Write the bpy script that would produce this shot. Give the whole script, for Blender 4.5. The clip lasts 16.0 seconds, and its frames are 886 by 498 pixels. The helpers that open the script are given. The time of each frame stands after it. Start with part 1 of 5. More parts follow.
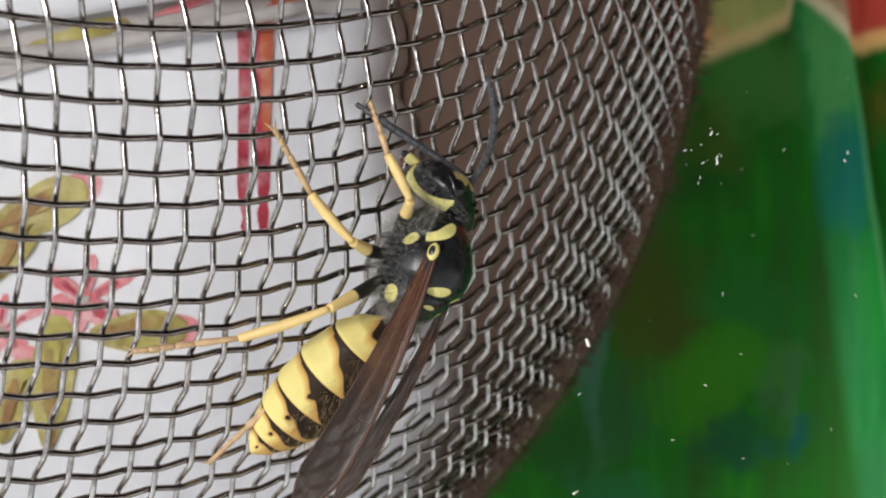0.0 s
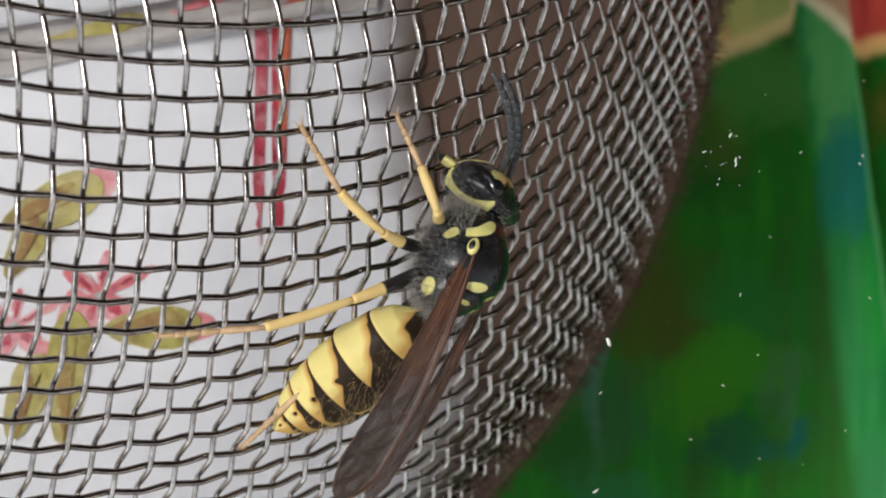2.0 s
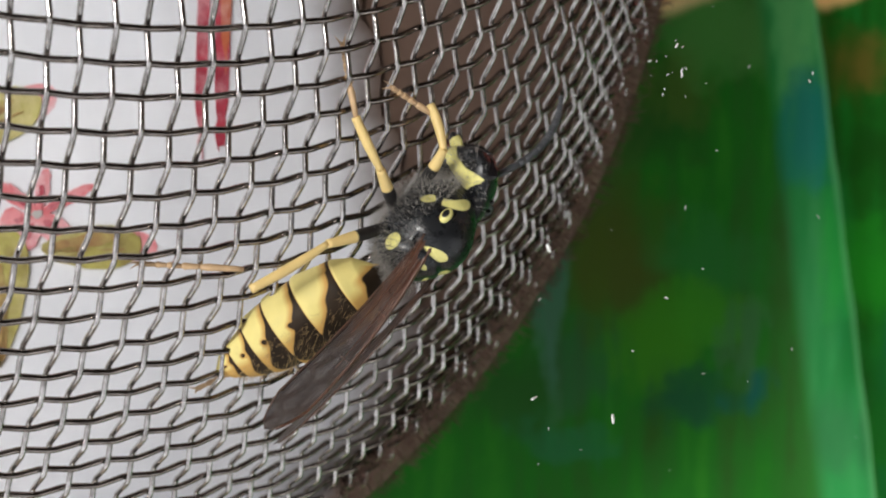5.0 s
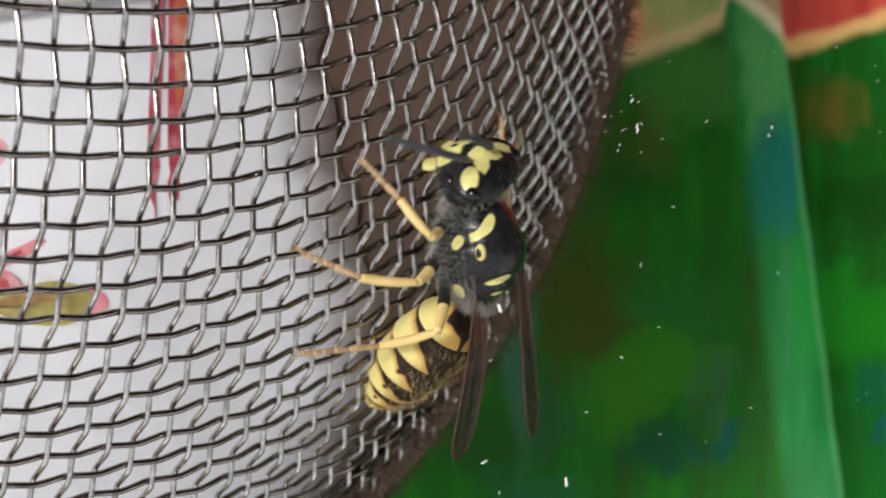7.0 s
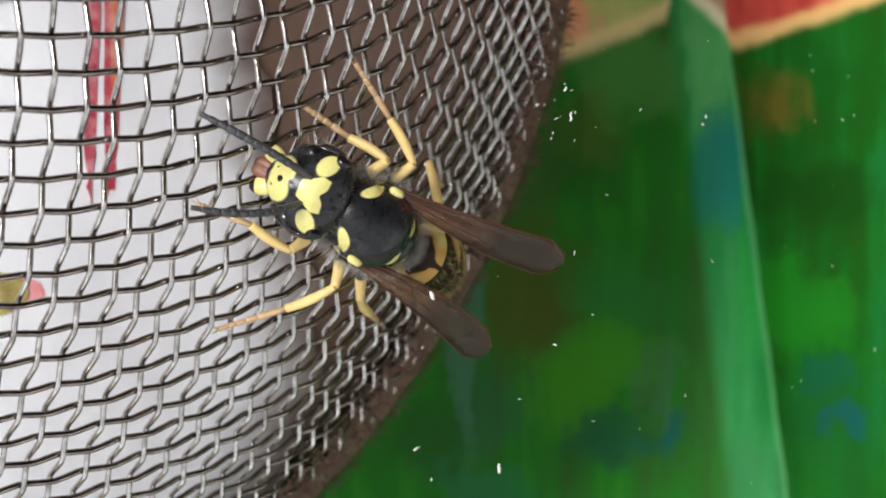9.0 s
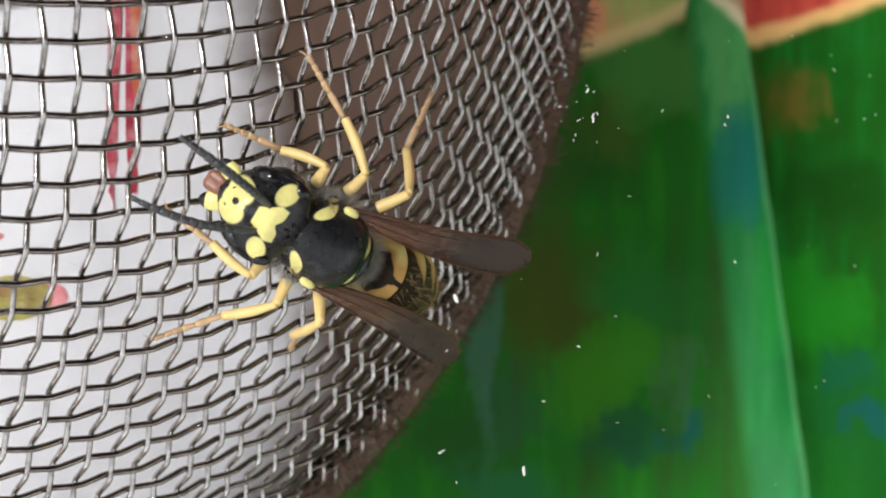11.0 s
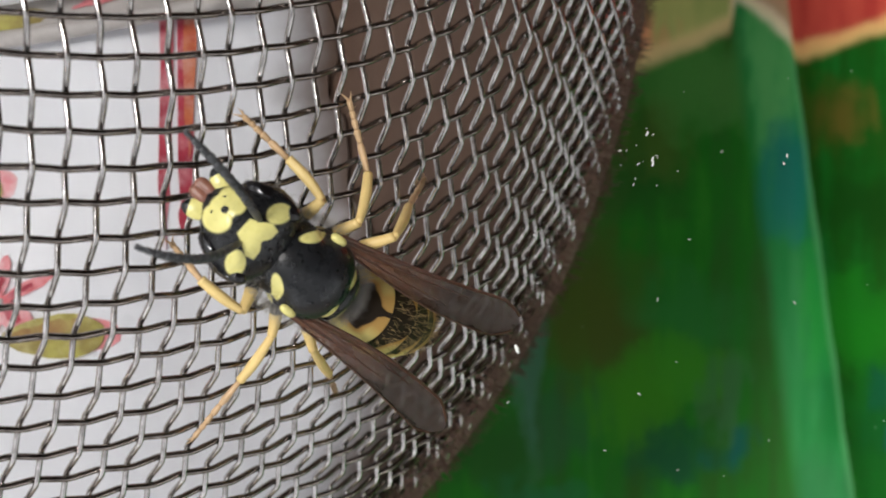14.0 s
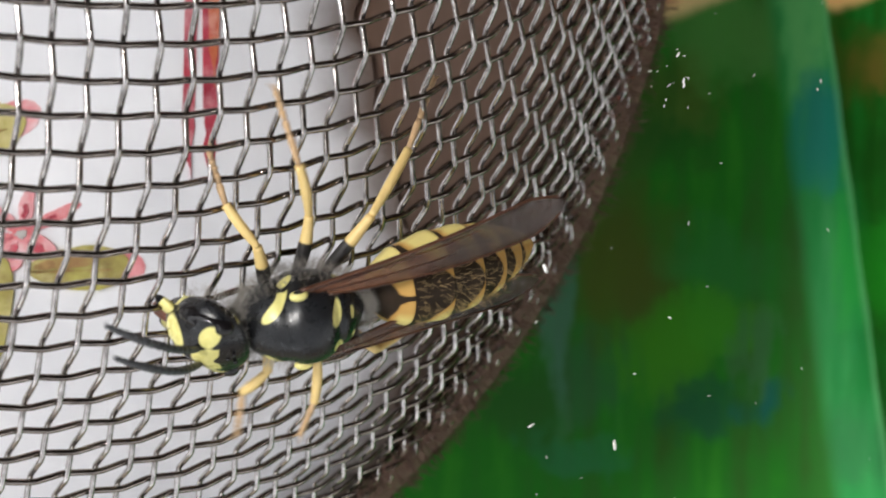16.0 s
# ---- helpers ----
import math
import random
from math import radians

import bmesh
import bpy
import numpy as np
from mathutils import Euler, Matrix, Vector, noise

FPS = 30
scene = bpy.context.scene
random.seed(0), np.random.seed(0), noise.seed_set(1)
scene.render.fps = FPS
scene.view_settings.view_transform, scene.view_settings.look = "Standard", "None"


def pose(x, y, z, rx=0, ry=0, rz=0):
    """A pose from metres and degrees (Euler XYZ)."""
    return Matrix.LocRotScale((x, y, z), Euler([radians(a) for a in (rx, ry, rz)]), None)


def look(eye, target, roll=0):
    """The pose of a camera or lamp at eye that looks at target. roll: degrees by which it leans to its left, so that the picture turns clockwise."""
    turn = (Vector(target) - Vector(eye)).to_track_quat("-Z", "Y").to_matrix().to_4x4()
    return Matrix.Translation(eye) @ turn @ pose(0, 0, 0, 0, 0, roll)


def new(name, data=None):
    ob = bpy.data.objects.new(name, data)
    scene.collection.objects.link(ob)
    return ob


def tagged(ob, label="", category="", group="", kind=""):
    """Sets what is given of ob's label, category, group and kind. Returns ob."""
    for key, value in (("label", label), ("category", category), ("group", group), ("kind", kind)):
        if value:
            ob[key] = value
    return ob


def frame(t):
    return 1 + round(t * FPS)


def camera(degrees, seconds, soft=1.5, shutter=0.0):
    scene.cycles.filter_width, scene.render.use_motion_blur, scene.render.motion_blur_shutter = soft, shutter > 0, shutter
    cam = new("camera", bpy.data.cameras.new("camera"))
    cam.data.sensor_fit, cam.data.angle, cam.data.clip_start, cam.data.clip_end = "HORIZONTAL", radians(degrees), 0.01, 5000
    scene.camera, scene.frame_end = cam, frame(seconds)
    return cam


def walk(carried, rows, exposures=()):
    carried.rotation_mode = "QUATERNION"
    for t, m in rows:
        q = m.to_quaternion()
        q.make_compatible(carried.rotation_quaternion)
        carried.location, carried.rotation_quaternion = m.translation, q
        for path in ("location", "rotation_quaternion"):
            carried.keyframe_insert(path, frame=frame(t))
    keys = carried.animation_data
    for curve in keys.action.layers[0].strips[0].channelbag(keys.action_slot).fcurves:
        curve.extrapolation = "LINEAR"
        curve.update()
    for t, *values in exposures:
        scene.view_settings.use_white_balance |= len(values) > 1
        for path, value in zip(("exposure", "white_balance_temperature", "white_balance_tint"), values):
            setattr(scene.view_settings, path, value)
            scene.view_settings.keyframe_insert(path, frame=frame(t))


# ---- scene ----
# ---- the camera and its path: millimetres and degrees ----
MM = 0.001
PATH = [
    (0, -0.053, -0.188, 69.842, 0.112, -0.039, -0.085),
    (0.5, -0.471, -0.386, 70.648, 0.232, 0.153, 0.033),
    (1, -1.086, -0.855, 70.187, 0.052, -0.367, 0.332),
    (1.5, -1.406, -0.341, 70.169, -0.025, -0.270, 0.538),
    (2, -1.406, -0.271, 70.096, 0.136, -0.656, 0.452),
    (2.5, -1.301, -0.262, 70.051, 0.149, -0.967, 0.607),
    (3, -1.078, -0.152, 69.804, 0.232, -1.091, 0.631),
    (3.5, -1.049, -0.528, 70.045, 0.137, -1.210, 0.704),
    (4, -0.900, -1.382, 70.253, 0.008, -1.237, 0.834),
    (4.2, -0.755, -2.177, 70.076, -0.088, -1.222, 0.716),
    (6.3, 0.848, -3.484, 67.667, 0.458, -1.814, 1.172),
    (6.5, 0.947, -3.165, 67.617, 0.606, -1.569, 1.064),
    (7, 1.056, -2.427, 67.976, 1.156, -1.865, 0.822),
    (7.5, 2.137, -2.543, 68.460, 1.543, -2.982, 0.651),
    (8, 1.782, -2.555, 68.368, 1.612, -2.785, 0.780),
    (8.5, 2.139, -2.553, 68.673, 1.476, -2.777, 0.636),
    (9, 1.901, -2.765, 68.083, 1.113, -3.181, 0.666),
    (11.5, 1.401, -2.332, 68.094, 0.912, -2.287, 0.327),
    (12, 0.693, -2.090, 67.368, 0.395, -1.502, 0.500),
    (12.5, 0.693, -3.041, 66.647, 0.315, -0.595, 0.219),
    (13, 0.122, -1.450, 66.687, 0.083, -1.317, 0.536),
    (13.5, 0.228, -0.458, 67.476, 0.369, -1.468, 0.402),
    (14, 0.604, -0.473, 67.562, 0.464, -1.806, 0.303),
    (14.5, 0.647, -0.925, 67.599, 0.617, -1.628, 0.245),
    (15, 0.741, -1.173, 67.179, 0.515, -1.820, 0.336),
    (15.5, 0.926, -2.280, 66.449, 0.306, -1.458, 0.311),
    (16, 0.703, -2.499, 66.712, -0.036, -0.862, 0.306),
]
EXPOSURE = [(0, 0.93), (1.5, 0.86), (3, 0.83), (4.2, 0.85), (6.4, 1.0), (7, 1.0), (8, 1.22), (9.2, 1.23), (11.4, 1.21), (12.1, 1.14), (12.6, 0.89), (13.5, 0.89), (14.3, 0.99), (15, 1.03), (16, 1.08)]
cam = camera(28.0, 16.0, soft=1.8, shutter=0.5)
cam.data.dof.use_dof = True
cam.data.dof.focus_distance = 0.058
cam.data.dof.aperture_fstop = 130.0
walk(cam, [(t, pose(x * MM, y * MM, z * MM, rx, ry, rz)) for t, x, y, z, rx, ry, rz in PATH], EXPOSURE)

# ---- daylight: a pale sky beyond an added, unseen terrace, and one soft sun ----
SUN_UP, SUN_TURN = 61.0, 289.0
world = bpy.data.worlds.new("daylight")
scene.world = world
world.use_nodes = True
wn = world.node_tree
wn.nodes.clear()
sky = wn.nodes.new("ShaderNodeTexSky")
sky.sky_type = "NISHITA"
sky.sun_disc = False
sky.sun_elevation = radians(SUN_UP)
sky.sun_rotation = radians(SUN_TURN)
wash = wn.nodes.new("ShaderNodeHueSaturation")
wash.inputs["Saturation"].default_value = 0.10
back = wn.nodes.new("ShaderNodeBackground")
back.inputs["Strength"].default_value = 0.13
wout = wn.nodes.new("ShaderNodeOutputWorld")
wn.links.new(sky.outputs[0], wash.inputs["Color"])
wn.links.new(wash.outputs[0], back.inputs["Color"])
wn.links.new(back.outputs[0], wout.inputs["Surface"])
lamp = bpy.data.lights.new("sun", "SUN")
lamp.energy = 1.3
lamp.angle = radians(16)
lamp.color = (1.0, 0.97, 0.93)
sun = new("sun", lamp)
sun.matrix_world = look((-0.20, 0.07, 0.39), (0, 0, 0))


# ---- materials ----
def material(name, colour=(0.5, 0.5, 0.5), rough=0.5, metal=0.0):
    """A node material; returns it with its tree, shader and a maker of linked nodes."""
    m = bpy.data.materials.new(name)
    m.use_nodes = True
    tree = m.node_tree
    bsdf = tree.nodes["Principled BSDF"]
    bsdf.inputs["Base Color"].default_value = (*colour, 1)
    bsdf.inputs["Roughness"].default_value = rough
    bsdf.inputs["Metallic"].default_value = metal

    def node(kind, **links):
        n = tree.nodes.new("ShaderNode" + kind)
        for key, value in links.items():
            socket = n.inputs[int(key[1:])] if key[0] == "i" and key[1:].isdigit() else n.inputs[key]
            if isinstance(value, bpy.types.NodeSocket):
                tree.links.new(value, socket)
            else:
                socket.default_value = value
        return n

    return m, tree, bsdf, node


def coords(node):
    return node("TexCoord").outputs["Object"]


def noisy(node, where, scale, detail=3.0, rough=0.5):
    """Noise of so many waves a metre."""
    return node("TexNoise", Vector=where, Scale=scale, Detail=detail, Roughness=rough).outputs["Fac"]


def ramp(node, fac, *stops):
    n = node("ValToRGB", Fac=fac)
    e = n.color_ramp.elements
    while len(e) < len(stops):
        e.new(0.5)
    for k, (at, c) in zip(e, stops):
        k.position, k.color = at, (*c, 1) if len(c) == 3 else c
    return n.outputs["Color"]


INK = 1.6


def grey(v):
    return (v, v, v)


def sums(node, op, a, b=0.0, c=0.0):
    n = node("Math", i0=a, i1=b, i2=c)
    n.operation = op
    return n.outputs[0]


def blend(node, fac, a, b):
    n = node("Mix")
    n.data_type = "RGBA"
    for i, v in ((0, fac), (6, a), (7, b)):
        if isinstance(v, bpy.types.NodeSocket):
            n.id_data.links.new(v, n.inputs[i])
        else:
            n.inputs[i].default_value = v if i == 0 else (*v, 1)
    return n.outputs[2]


def bumped(node, bsdf, tree, height, strength=0.3, distance=0.0001):
    b = node("Bump", Height=height, Strength=strength, Distance=distance)
    tree.links.new(b.outputs[0], bsdf.inputs["Normal"])


def make_steel(name, low, high, smooth, rough):
    m, tree, bsdf, node = material(name, high, rough, 1.0)
    n = noisy(node, coords(node), 2600, 4)
    tree.links.new(ramp(node, n, (0.3, low), (0.65, high)), bsdf.inputs["Base Color"])
    tree.links.new(ramp(node, noisy(node, coords(node), 5000, 3), (0.3, grey(smooth)), (0.7, grey(rough))), bsdf.inputs["Roughness"])
    bumped(node, bsdf, tree, noisy(node, coords(node), 9000, 2), 0.25, 0.00002)
    return m


def make_wood():
    m, tree, bsdf, node = material("brown_wood", (0.1, 0.06, 0.04), 0.6)
    where = node("Mapping", Vector=coords(node), Scale=(1.0, 0.12, 1.0)).outputs[0]
    a = noisy(node, where, 500, 5, 0.6)
    b = noisy(node, coords(node), 60, 3)
    base = ramp(node, a, (0.3, (0.063, 0.031, 0.018)), (0.7, (0.108, 0.058, 0.035)))
    tree.links.new(blend(node, sums(node, "MULTIPLY", b, 0.5), base, (0.064, 0.031, 0.018)), bsdf.inputs["Base Color"])
    bumped(node, bsdf, tree, a, 0.3, 0.0001)
    return m


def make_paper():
    """White paper, the shade along its edge painted in, down to brown; "mark" is the way past that edge in millimetres.
    """
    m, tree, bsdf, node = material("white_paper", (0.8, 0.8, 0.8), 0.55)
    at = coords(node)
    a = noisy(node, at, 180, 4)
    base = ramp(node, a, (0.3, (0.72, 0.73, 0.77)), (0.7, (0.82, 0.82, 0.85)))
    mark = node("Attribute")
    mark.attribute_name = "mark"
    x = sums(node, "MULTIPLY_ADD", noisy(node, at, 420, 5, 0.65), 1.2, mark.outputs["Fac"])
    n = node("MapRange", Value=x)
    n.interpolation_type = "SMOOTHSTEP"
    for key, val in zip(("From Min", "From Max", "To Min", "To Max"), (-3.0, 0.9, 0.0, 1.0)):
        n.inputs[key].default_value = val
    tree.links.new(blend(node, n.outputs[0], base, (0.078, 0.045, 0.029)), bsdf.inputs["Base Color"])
    bumped(node, bsdf, tree, noisy(node, at, 1500, 4), 0.15, 0.00005)
    return m


def make_print(name, low, high, scale=900, pale=None):
    """A printed colour, uneven as water colour is."""
    m, tree, bsdf, node = material(name, high, 0.6)
    at = coords(node)
    a = noisy(node, at, scale, 4, 0.65)
    c = ramp(node, a, (0.32, low), (0.66, high))
    if pale:
        c = blend(node, ramp(node, noisy(node, at, scale * 0.9, 6, 0.7), (0.46, grey(0.0)), (0.68, grey(0.85))), c, pale)
    tree.links.new(c, bsdf.inputs["Base Color"])
    return m


def make_green_sheet():
    """Glossy print: olive and red above a cream line, below it patches of green, with a teal stripe up to a fold."""
    m, tree, bsdf, node = material("green_print", (0.02, 0.12, 0.02), 0.45)
    bsdf.inputs["Specular IOR Level"].default_value = 0.08
    at = coords(node)
    xyz = node("SeparateXYZ", Vector=node("VectorMath", i0=at, i1=(1000, 1000, 1000)).outputs[0])
    xyz.inputs[0].links[0].from_node.operation = "MULTIPLY"
    px, py = xyz.outputs[0], xyz.outputs[1]
    x = sums(node, "ADD", px, sums(node, "MULTIPLY_ADD", noisy(node, node("Mapping", Vector=at, Scale=(1.0, 0.22, 1.0)).outputs[0], 420, 6, 0.7), 8.0, -4.0))
    shifted = node("Mapping", Vector=at, Location=(0.3, 0.2, 0.0)).outputs[0]
    y = sums(node, "ADD", py, sums(node, "MULTIPLY_ADD", noisy(node, shifted, 260, 6, 0.72), 8.0, -4.0))
    edge = sums(node, "SUBTRACT", px, sums(node, "MULTIPLY_ADD", py, -0.137, 27.75))

    def step(v, lo, hi):
        n = node("MapRange", Value=v)
        n.interpolation_type = "SMOOTHSTEP"
        for key, val in zip(("From Min", "From Max", "To Min", "To Max"), (lo, hi, 0.0, 1.0)):
            n.inputs[key].default_value = val
        return n.outputs[0]

    def tone(r, g, b):
        return tuple(INK * ((v / 255 + 0.055) / 1.055) ** 2.4 for v in (r, g, b))

    def patch(c, cx, cy, rx, ry, colour, much=0.9, soft=0.97):
        dx = sums(node, "DIVIDE", sums(node, "SUBTRACT", x, cx), rx)
        dy = sums(node, "DIVIDE", sums(node, "SUBTRACT", y, cy), ry)
        d = sums(node, "ADD", sums(node, "MULTIPLY", dx, dx), sums(node, "MULTIPLY", dy, dy))
        return blend(node, sums(node, "MULTIPLY", step(d, 1.0 + soft, 1.0 - soft), much), c, tone(*colour))

    big = noisy(node, node("Mapping", Vector=at, Scale=(1.0, 0.4, 1.0)).outputs[0], 190, 6, 0.62)
    fine = noisy(node, node("Mapping", Vector=at, Scale=(1.0, 0.07, 1.0)).outputs[0], 620, 5, 0.65)
    mixed = sums(node, "MULTIPLY_ADD", fine, 0.5, sums(node, "MULTIPLY", big, 0.5))
    c = ramp(node, mixed, (0.36, tone(38, 68, 22)), (0.47, tone(32, 85, 26)), (0.54, tone(26, 92, 22)), (0.64, tone(38, 108, 26)))
    # patches on the near side of the fold, several lightened against the block's shadow
    c = patch(c, 15.3, 5.5, 4.0, 3.4, (30, 72, 24))
    c = patch(c, 17.6, 7.4, 2.0, 3.0, (58, 84, 30), 0.8)
    # pale green put in to offset the shadow beside the dome
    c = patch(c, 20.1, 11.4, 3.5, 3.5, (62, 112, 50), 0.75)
    c = patch(c, 12.3, 3.8, 2.8, 6.0, (52, 78, 32), 0.7)
    c = patch(c, 13.7, -3.8, 3.0, 4.2, (60, 66, 24), 0.8)
    c = patch(c, 19.4, -3.2, 3.4, 2.3, (34, 94, 38), 0.8)
    c = patch(c, 16.6, -9.1, 2.7, 2.5, (46, 106, 20), 0.9)
    c = patch(c, 19.6, -6.8, 3.0, 1.9, (46, 110, 24), 0.85)
    c = patch(c, 11.5, -10.3, 2.3, 2.5, (40, 74, 50), 0.5)
    # pale streak painted for a reflection in the pane
    c = patch(c, 9.5, -7.2, 0.9, 6.0, (64, 100, 84), 0.6)
    c = patch(c, 7.4, -12.8, 2.1, 2.8, (32, 72, 28), 0.8)
    c = patch(c, 10.6, -15.2, 2.8, 1.2, (34, 92, 58), 0.6)
    c = patch(c, 19.1, -12.6, 2.7, 1.4, (24, 70, 42), 0.9)
    c = patch(c, 23.1, -11.9, 1.3, 1.9, (18, 76, 70), 0.9)
    c = patch(c, 22.4, -8.5, 1.1, 2.8, (48, 90, 52), 0.8)
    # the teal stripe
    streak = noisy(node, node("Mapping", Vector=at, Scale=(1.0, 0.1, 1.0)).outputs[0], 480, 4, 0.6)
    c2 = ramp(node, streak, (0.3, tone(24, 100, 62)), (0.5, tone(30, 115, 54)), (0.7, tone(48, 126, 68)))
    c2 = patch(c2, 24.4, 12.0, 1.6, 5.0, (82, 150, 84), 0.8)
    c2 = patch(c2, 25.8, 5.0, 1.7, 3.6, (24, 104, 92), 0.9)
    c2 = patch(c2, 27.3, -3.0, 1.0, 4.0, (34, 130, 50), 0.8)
    # inks darkened low down, offsetting the stronger light on the fold
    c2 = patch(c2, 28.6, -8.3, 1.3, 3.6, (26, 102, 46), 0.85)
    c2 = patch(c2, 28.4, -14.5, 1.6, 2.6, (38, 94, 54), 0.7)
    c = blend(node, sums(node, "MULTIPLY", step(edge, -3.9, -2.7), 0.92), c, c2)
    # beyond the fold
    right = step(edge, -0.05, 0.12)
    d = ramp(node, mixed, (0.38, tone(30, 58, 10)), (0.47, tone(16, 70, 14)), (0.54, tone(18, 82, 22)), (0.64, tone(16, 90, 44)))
    d = patch(d, 27.8, 9.6, 1.6, 2.6, (48, 66, 16))
    d = patch(d, 29.6, 9.2, 2.2, 2.0, (80, 72, 26), 0.85)
    d = patch(d, 31.3, 3.3, 3.4, 2.0, (15, 58, 10))
    d = patch(d, 30.6, -4.0, 3.6, 2.6, (22, 102, 20))
    d = patch(d, 33.0, -7.9, 1.7, 1.4, (14, 74, 46))
    d = patch(d, 34.4, -11.1, 1.4, 1.1, (14, 72, 92))
    d = patch(d, 31.4, -14.2, 2.4, 2.2, (22, 94, 22))
    d = patch(d, 33.0, -12.5, 4.0, 4.0, (15, 66, 22), 0.6)
    c = blend(node, right, c, d)
    # a pale highlight painted along the fold's edge
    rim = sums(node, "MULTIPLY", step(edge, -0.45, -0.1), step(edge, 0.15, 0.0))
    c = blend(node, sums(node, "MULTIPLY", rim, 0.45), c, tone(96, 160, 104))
    # the cream line and what lies above it
    crest = step(edge, -3.7, -2.9)
    wob = sums(node, "MULTIPLY_ADD", noisy(node, at, 350, 4, 0.6), 1.2, -0.6)
    low = sums(node, "SUBTRACT", sums(node, "MULTIPLY_ADD", px, -0.44, py), 5.0)
    roof = sums(node, "SUBTRACT", sums(node, "MULTIPLY_ADD", px, 0.92, py), 37.5)
    far = sums(node, "SUBTRACT", sums(node, "MULTIPLY_ADD", px, -0.34, py), 3.98)

    def between(fac, a, b):
        return sums(node, "MULTIPLY_ADD", fac, sums(node, "SUBTRACT", b, a), a)

    level = sums(node, "ADD", between(right, between(crest, low, roof), far), wob)
    above = ramp(node, mixed, (0.42, tone(140, 150, 84)), (0.56, tone(170, 168, 100)))
    above = patch(above, 16.8, 13.9, 1.5, 2.0, (196, 130, 96), 0.9)
    above = blend(node, crest, above, tone(158, 128, 98))
    scarlet = ramp(node, mixed, (0.4, tone(136, 40, 36)), (0.58, tone(172, 74, 58)))
    above = blend(node, right, above, scarlet)
    c = blend(node, step(level, -0.4, 0.5), c, above)
    line = sums(node, "MULTIPLY", step(level, -0.9, -0.1), step(level, 1.0, 0.2))
    sand = blend(node, right, tone(196, 174, 120), tone(198, 160, 102))
    sand = blend(node, sums(node, "MULTIPLY", crest, step(edge, 0.0, -0.1)), sand, tone(204, 192, 158))
    c = blend(node, sums(node, "MULTIPLY", line, 0.8), c, sand)
    tree.links.new(c, bsdf.inputs["Base Color"])
    bumped(node, bsdf, tree, noisy(node, at, 700, 3), 0.08, 0.0002)
    return m


def make_marked(name, dark, bright, rough=0.3, grain=4000, bump=0.2, warm=None, gloss=0.5, dull=None):
    """Insect shell: dark where the attribute "mark" is under a half, bright above."""
    m, tree, bsdf, node = material(name, dark, rough)
    mark = node("Attribute")
    mark.attribute_name = "mark"
    fac = ramp(node, mark.outputs["Fac"], (0.46, grey(0.0)), (0.54, grey(1.0)))
    a = noisy(node, coords(node), grain * 0.35, 4)
    hi = ramp(node, a, (0.3, tuple(v * 0.78 for v in bright)), (0.7, bright))
    if warm:
        hi = blend(node, noisy(node, coords(node), grain * 0.1, 3), hi, warm)
    if dull:
        hi = blend(node, ramp(node, mark.outputs["Fac"], (0.58, grey(0.0)), (0.86, grey(1.0))), dull, hi)
    lo = ramp(node, a, (0.3, tuple(v * 0.6 for v in dark)), (0.7, dark))
    bsdf.inputs["Specular IOR Level"].default_value = gloss
    tree.links.new(blend(node, fac, lo, hi), bsdf.inputs["Base Color"])
    tree.links.new(ramp(node, noisy(node, coords(node), grain, 3), (0.3, grey(rough * 0.8)), (0.7, grey(rough * 1.35))), bsdf.inputs["Roughness"])
    bumped(node, bsdf, tree, noisy(node, coords(node), grain * 2.5, 2), bump, 0.00002)
    return m


def make_wing():
    """Smoky film, redder and thicker towards the root."""
    m, tree, bsdf, node = material("wing_film", (0.09, 0.05, 0.03), 0.42)
    at = coords(node)
    a = noisy(node, node("Mapping", Vector=at, Scale=(0.25, 1.0, 1.0)).outputs[0], 2200, 4)
    film = ramp(node, a, (0.3, (0.024, 0.015, 0.011)), (0.7, (0.060, 0.036, 0.026)))
    root = ramp(node, a, (0.3, (0.100, 0.034, 0.016)), (0.7, (0.240, 0.100, 0.048)))
    n = node("MapRange", Value=node("SeparateXYZ", Vector=at).outputs[0])
    for key, val in zip(("From Min", "From Max", "To Min", "To Max"), (-0.0055, -0.0008, 0.0, 1.0)):
        n.inputs[key].default_value = val
    tree.links.new(blend(node, n.outputs[0], film, root), bsdf.inputs["Base Color"])
    tree.links.new(ramp(node, a, (0.3, grey(0.86)), (0.7, grey(0.62))), bsdf.inputs["Alpha"])
    bumped(node, bsdf, tree, noisy(node, at, 3500, 3), 0.45, 0.00004)
    return m


def make_glass():
    m, tree, bsdf, node = material("clear_pane", (1, 1, 1), 0.02)
    tree.nodes.remove(bsdf)
    clear = node("BsdfTransparent")
    gloss = node("BsdfGlossy", Roughness=0.03)
    mix = node("MixShader", i0=node("Fresnel", IOR=1.03).outputs[0], i1=clear.outputs[0], i2=gloss.outputs[0])
    tree.links.new(mix.outputs[0], tree.nodes["Material Output"].inputs["Surface"])
    return m


def make_plain(name, colour, rough=0.5, grain=3000):
    m, tree, bsdf, node = material(name, colour, rough)
    a = noisy(node, coords(node), grain, 3)
    tree.links.new(ramp(node, a, (0.3, tuple(v * 0.7 for v in colour)), (0.7, colour)), bsdf.inputs["Base Color"])
    return m


